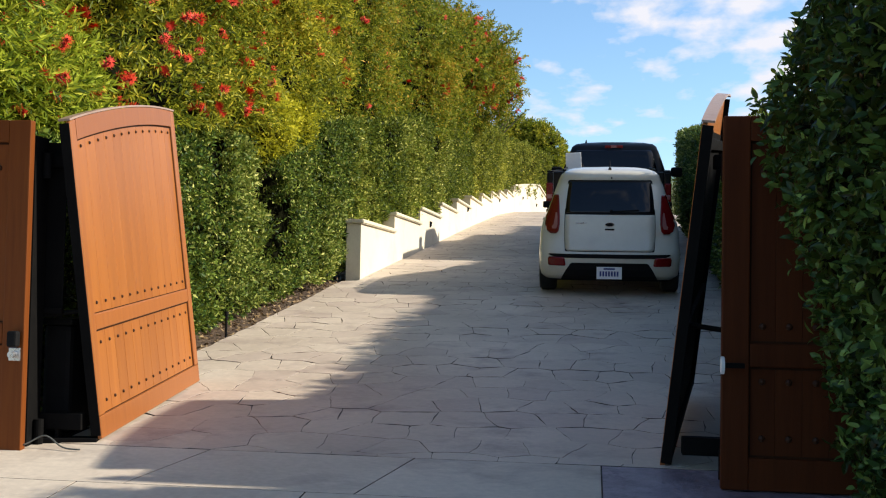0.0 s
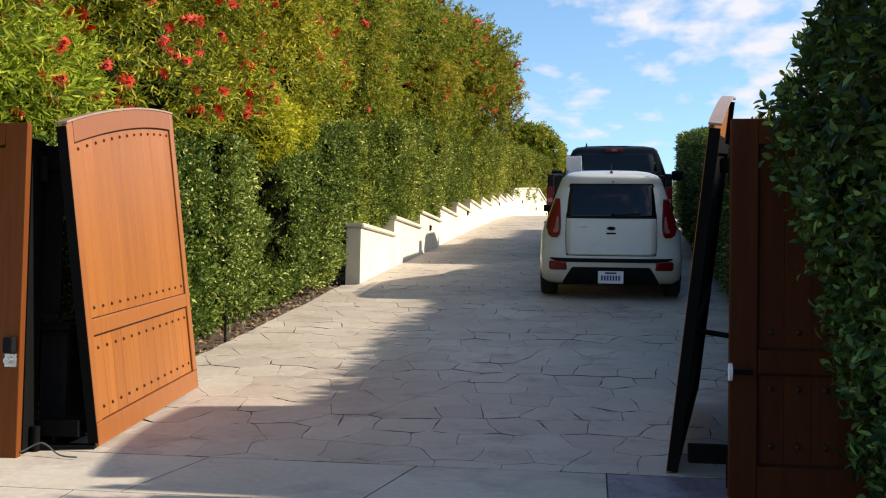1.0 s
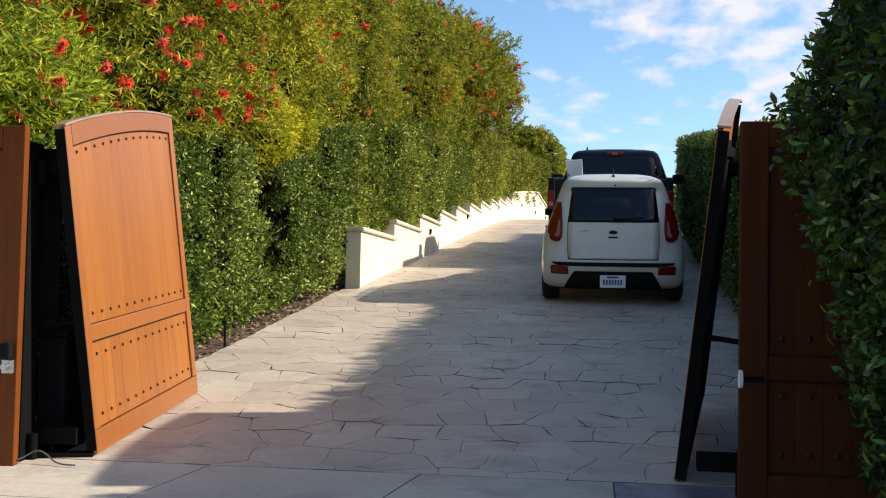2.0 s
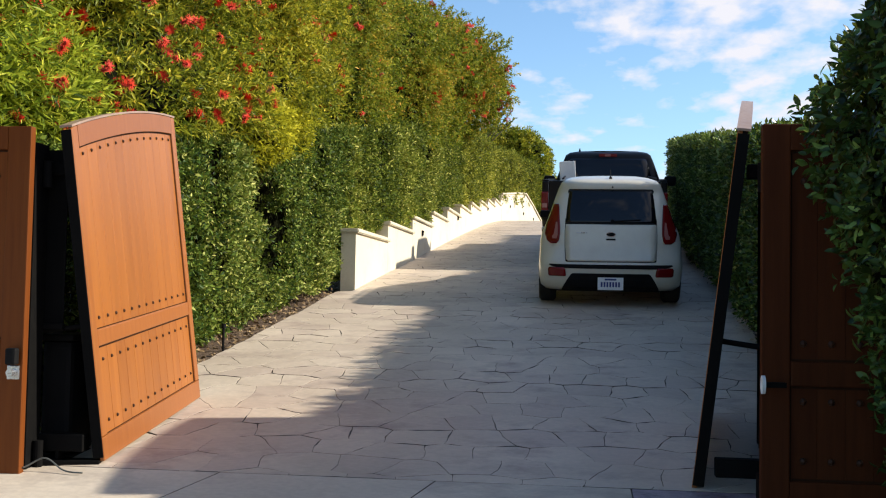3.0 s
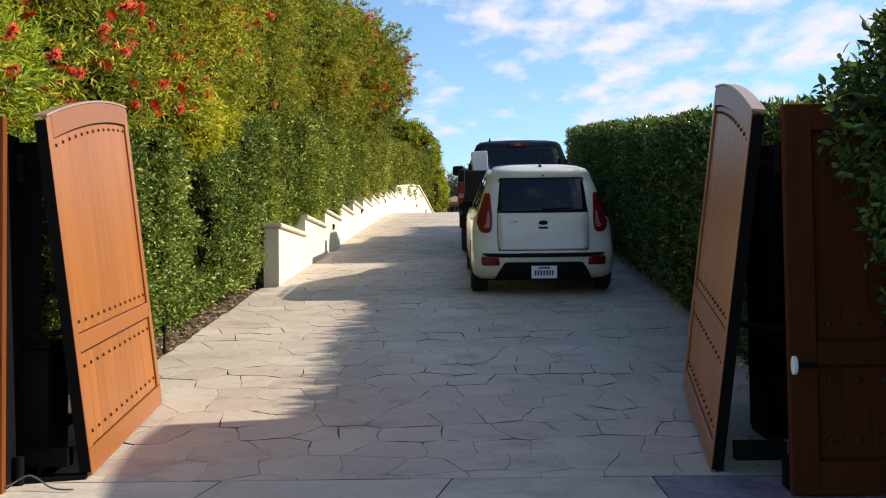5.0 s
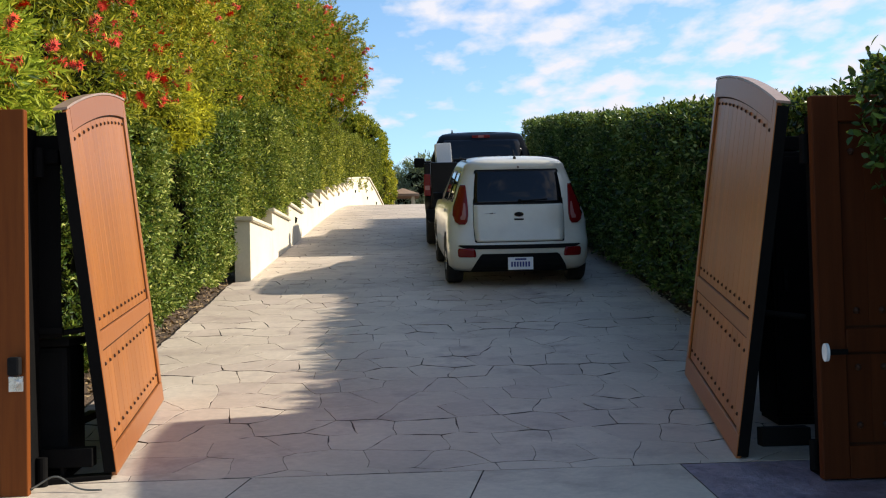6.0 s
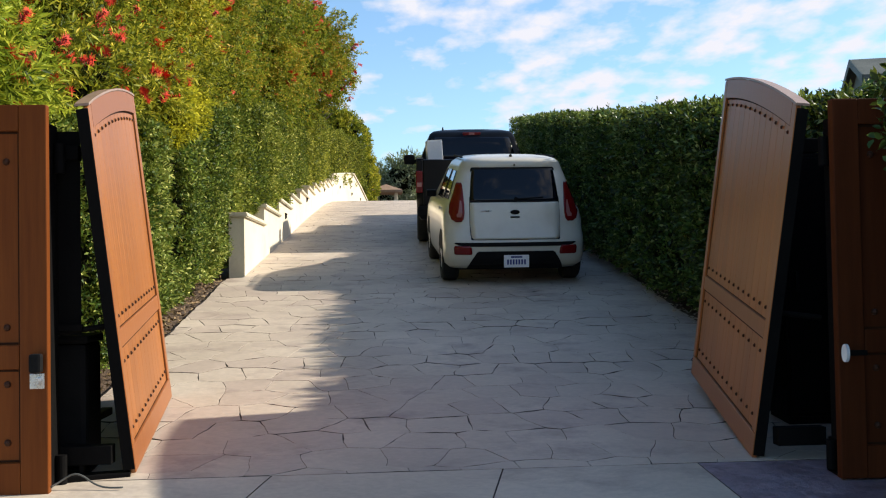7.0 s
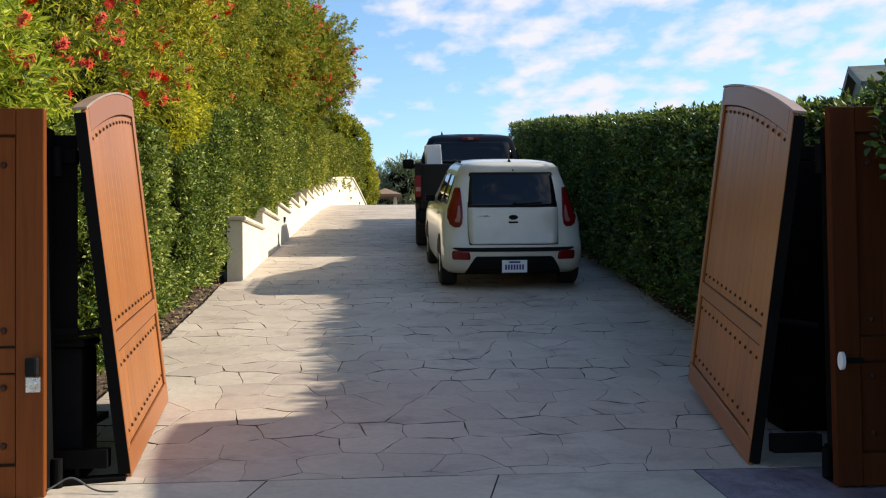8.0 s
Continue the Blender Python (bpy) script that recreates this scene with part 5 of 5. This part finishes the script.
def far_tree(x, y, z, r, h, mat, label):
    t = thing("tree", Matrix(), label, "tree", "trees beyond the crest")
    zb = float(gz(y))
    trunk(t, x, y, zb, zb + h * 0.6, 0.15)
    blobs = [((x, y, zb + h * 0.62), (r, r, h * 0.34)), ((x + r * 0.5, y + 0.5, zb + h * 0.45), (r * 0.7, r * 0.7, h * 0.26)), ((x - r * 0.5, y, zb + h * 0.42), (r * 0.7, r * 0.7, h * 0.26))]
    blob_leaves("leaves", blobs, 170, 0.34, 0.08, mat, t, 0.9, 0.1, None, 0.2)
    blob_core(blobs, t, 0.66)


end_tree = thing("tree", Matrix(), "olive-leaved bushy tree beyond the end of the wall", "tree", "trees beyond the crest")
end_blobs = [((-1.95, 47.0, 7.9), (1.5, 2.0, 2.2)), ((-1.45, 46.6, 6.5), (1.3, 1.8, 1.7)), ((-3.3, 47.4, 8.3), (1.6, 2.0, 2.2))]
trunk(end_tree, -2.2, 47.0, float(gz(47.0)), 7.0, 0.14)
blob_leaves("leaves", end_blobs, 620, 0.14, 0.06, M_BRUSH_MID, end_tree, 0.9, 0.0, None, 0.14)
blob_core(end_blobs, end_tree, 0.72)
far_tree(1.6, 56, 0, 1.7, 4.6, M_OLIVE, "grey-green tree beyond the crest")
far_tree(-0.9, 60, 0, 1.8, 4.0, M_OLIVE, "grey-green tree beyond the crest")
far_tree(4.0, 60, 0, 2.4, 4.0, M_OLIVE, "grey-green tree beyond the crest")
far_tree(-4.5, 58, 0, 2.6, 4.5, M_HEDGE, "round green tree beyond the crest")
far_tree(8.0, 64, 0, 3.0, 4.6, M_HEDGE, "round green tree beyond the crest")


def house():
    t = thing("house", pose(16.95, 30.0, float(gz(30)), 0, 0, -16), "house with dark green eaves beyond the hedge", "house")
    half, length, eave, ridge = 2.2, 12.0, 3.95, 4.85
    part("wall", box(0.3, length - 0.3, -half + 0.3, half - 0.3, -0.3, eave - 0.02, bevel=0.02), M_HOUSE, t)
    part("gable", extrude_outline([(-half + 0.3, eave), (half - 0.3, eave), (0, ridge - 0.14)], "x", 0.3, 0.5), M_HOUSE, t)
    for s in (-1, 1):
        pts = [(s * (half + 0.25), eave - 0.12), (0, ridge - 0.02), (0, ridge + 0.10), (s * (half + 0.25), eave)]
        part("roof", extrude_outline(pts, "x", 0.0, length), M_ROOF, t, "grey-green shingle roof slope")
        pts = [(s * (half + 0.26), eave - 0.26), (0, ridge - 0.16), (0, ridge + 0.105), (s * (half + 0.26), eave + 0.005)]
        part("bargeboard", extrude_outline(pts, "x", -0.06, -0.004), M_FASCIA, t, "dark green bargeboard")


house()

# ---- litter and small things ----
n = 900
yl = -0.8 + 7.4 * rng.random(n)
P = np.stack([-2.60 - 0.5 * rng.random(n), yl, gz(yl) - 0.038 + 0.02 * rng.random(n)], 1)
n2 = 420
y2 = 0.2 + 12 * rng.random(n2)
P2 = np.stack([drive_right(y2) - 0.18 * rng.random(n2) ** 2 + 0.25 * rng.random(n2), y2, gz(y2) + 0.004 + 0.01 * rng.random(n2)], 1)
P2[:, 2] = np.where(P2[:, 0] > drive_right(y2), P2[:, 2] - 0.04, P2[:, 2])
PA = P
NA = rng.normal(size=(len(PA), 3)) * np.array([1, 1, 0.15])
litter = obj("leaf_litter", leaf_mesh("leaf_litter", PA, NA, 0.05, 0.025, 0.25), M_LITTER)
tagged(litter, "dry brown leaves scattered along the drive edges", "leaf litter", kind="stuff")

# litter paled to stand in for sun flecks under the hedge
pale = obj("pale_leaf_litter", leaf_mesh("pale_leaf_litter", P2, rng.normal(size=(n2, 3)) * np.array([1, 1, 0.12]), 0.045, 0.026, 0.25), M_PALE)
tagged(pale, "dry leaves at the hedge foot, paled to give sun flecks", "leaf litter", kind="stuff")

stake = thing("garden_stake", pose(-2.63, 2.05, float(gz(2.05)) - 0.05), "short black irrigation stake in mulch", "stake")
part("shaft", cyl((0, 0, 0), (0, 0, 0.22), 0.012, 8), M_PLASTIC, stake)
part("head", cyl((0, 0, 0.22), (0, 0, 0.26), 0.022, 10), M_PLASTIC, stake)


# ---- apron slabs and stamped stones ----
def slab(pts, thick=0.012, bevel=0.0012, lift=0.0):
    """A flat piece with slightly worn edges, following the slope."""
    c = np.mean(pts, 0)
    n = len(pts)
    V = []
    for k, (sh, dz) in enumerate(((0.0, -thick), (0.0, -bevel), (bevel * 1.3, 0.0))):
        for p in pts:
            d = np.array(p) - c
            q = c + d * (1 - sh / max(np.linalg.norm(d), 1e-6))
            V.append((q[0], q[1], float(gz(q[1])) + dz + lift))
    F = [tuple(range(2 * n, 3 * n))]
    for r in (0, 1):
        for k in range(n):
            j = (k + 1) % n
            F.append((r * n + k, r * n + j, (r + 1) * n + j, (r + 1) * n + k))
    return V, F


def piece(name, pts, parent, mat, lift=0.0):
    V, F = slab(pts, lift=lift)
    me = bpy.data.meshes.new(name)
    me.from_pydata(V, [], F)
    ob = obj(name, me, mat, parent)
    me.materials.append(M_JOINT)
    n = (len(F) - 1) // 2
    me.polygons.foreach_set("material_index", [0] + [1] * n + [0] * n)
    return ob


J = 0.0035
y_cut = [-2.835, -4.2, -5.6, -7.0, -8.4, -9.8, -11.2]
edges_x = [-14, -7.5, -4.4, -2.9, -1.40, -0.28, 0.85, 2.6, 5.0, 9.0, 14]
for k in range(len(edges_x) - 1):
    a, b = edges_x[k] + J, edges_x[k + 1] - J
    if k == 6:
        piece("slab", [(a, -2.835 + J), (b, -2.835 + J), (b, -2.1 - 0.002), (a, -2.1 - 0.002)], apron, M_SLATE, -0.003)
    else:
        # joints run a little askew
        sk = 0.16 if k in (3, 4, 5) else 0.0
        piece("slab", [(a, -2.835 + J), (b, -2.835 + J), (b + (0 if k == 5 else sk), -2.1 - 0.002), (a + sk, -2.1 - 0.002)], apron, M_APRON, -0.002)
for ya, yb in zip(y_cut, y_cut[1:]):
    sh = rng.uniform(-0.5, 0.5)
    for k in range(len(edges_x) - 1):
        a, b = edges_x[k] + J + (sh if k else 0), edges_x[k + 1] - J + (sh if k < len(edges_x) - 2 else 0)
        piece("slab", [(a, yb + J), (b, yb + J), (b, ya - J), (a, ya - J)], apron, M_APRON, -0.002)


def clip_poly(poly, p, nrm):
    out = []
    for i in range(len(poly)):
        a, b = poly[i], poly[(i + 1) % len(poly)]
        da, db = (a - p).dot(nrm), (b - p).dot(nrm)
        if da <= 0:
            out.append(a)
        if da * db < 0:
            out.append(a + (b - a) * (da / (da - db)))
    return out


def waver(poly):
    """Split the sides and bend them by one field, so that neighbours still fit."""
    out = []
    for i in range(len(poly)):
        a, b = poly[i], poly[(i + 1) % len(poly)]
        k = max(1, min(5, int(np.linalg.norm(b - a) / 0.06)))
        out += [a + (b - a) * j / k for j in range(k)]
    Q = np.array([(p[0], p[1], 0.0) for p in out])
    dx, dy = lump(Q, 0.11), lump(Q + 37.0, 0.11)
    # joints open and close along their length
    wide = 0.0005 + 0.0095 * np.clip(lump(Q + 11.0, 0.085) - 0.02, 0, 0.8)
    c = np.mean(out, 0)
    res = []
    for p, u, v, w in zip(out, dx, dy, wide):
        inward = (c - p) / (np.linalg.norm(c - p) + 1e-6)
        x = min(max(p[0] + 0.016 * u + inward[0] * w * 0.6, float(drive_left(p[1]))), float(drive_right(p[1])))
        res.append(np.array([x, max(p[1] + 0.016 * v + inward[1] * w * 2.0, -2.1 + 0.002)]))
    return res


SX, SY = 0.31, 0.40
seeds = []
row = 0
yy = -2.6
while yy < 31:
    xx = -3.4 + (SX / 2 if row % 2 else 0)
    while xx < 4.4:
        seeds.append((xx + rng.uniform(-0.105, 0.105), yy + rng.uniform(-0.10, 0.10)))
        xx += SX
    yy += SY
    row += 1
seeds = np.array(seeds)
count = 0
far_V, far_F, far_index = [], [], []
for i, c in enumerate(seeds):
    if c[1] < -2.3:
        continue
    near = seeds[np.abs(seeds - c).max(1) < 0.95]
    poly = [c + np.array(d) for d in ((-1, -1), (1, -1), (1, 1), (-1, 1))]
    for s in near:
        d = s - c
        if abs(d[0]) + abs(d[1]) > 1e-6:
            L = np.linalg.norm(d)
            poly = clip_poly(poly, (c + s) / 2 - d / L * 0.0009, d / L)
    poly = clip_poly(poly, np.array([0, -2.1 + 0.002]), np.array([0, -1.0]))
    xl, xr = float(drive_left(c[1])) + 0.01, float(drive_right(c[1])) - 0.005
    poly = clip_poly(poly, np.array([xl, 0]), np.array([-1.0, 0]))
    poly = clip_poly(poly, np.array([xr, 0]), np.array([1.0, 0]))
    if len(poly) < 3:
        continue
    area = 0.5 * abs(sum(poly[k][0] * poly[(k + 1) % len(poly)][1] - poly[(k + 1) % len(poly)][0] * poly[k][1] for k in range(len(poly))))
    if area < 0.0012:
        continue
    poly = waver(poly)
    lift = rng.uniform(-0.0012, 0.0008)
    if c[1] < 9.0 and count < 300:
        piece("stone", poly, driveway, M_STONE, lift)
        count += 1
    else:
        V, F = slab(poly, lift=lift)
        far_index += [0] + [1] * len(poly) + [0] * len(poly)
        o = len(far_V)
        far_V += V
        far_F += [tuple(o + q for q in f) for f in F]
me = bpy.data.meshes.new("stones_far")
me.from_pydata(far_V, [], far_F)
tagged(obj("far_stones", me, M_STONE_FAR, driveway), kind="stuff")
me.materials.append(M_JOINT)
me.polygons.foreach_set("material_index", far_index)
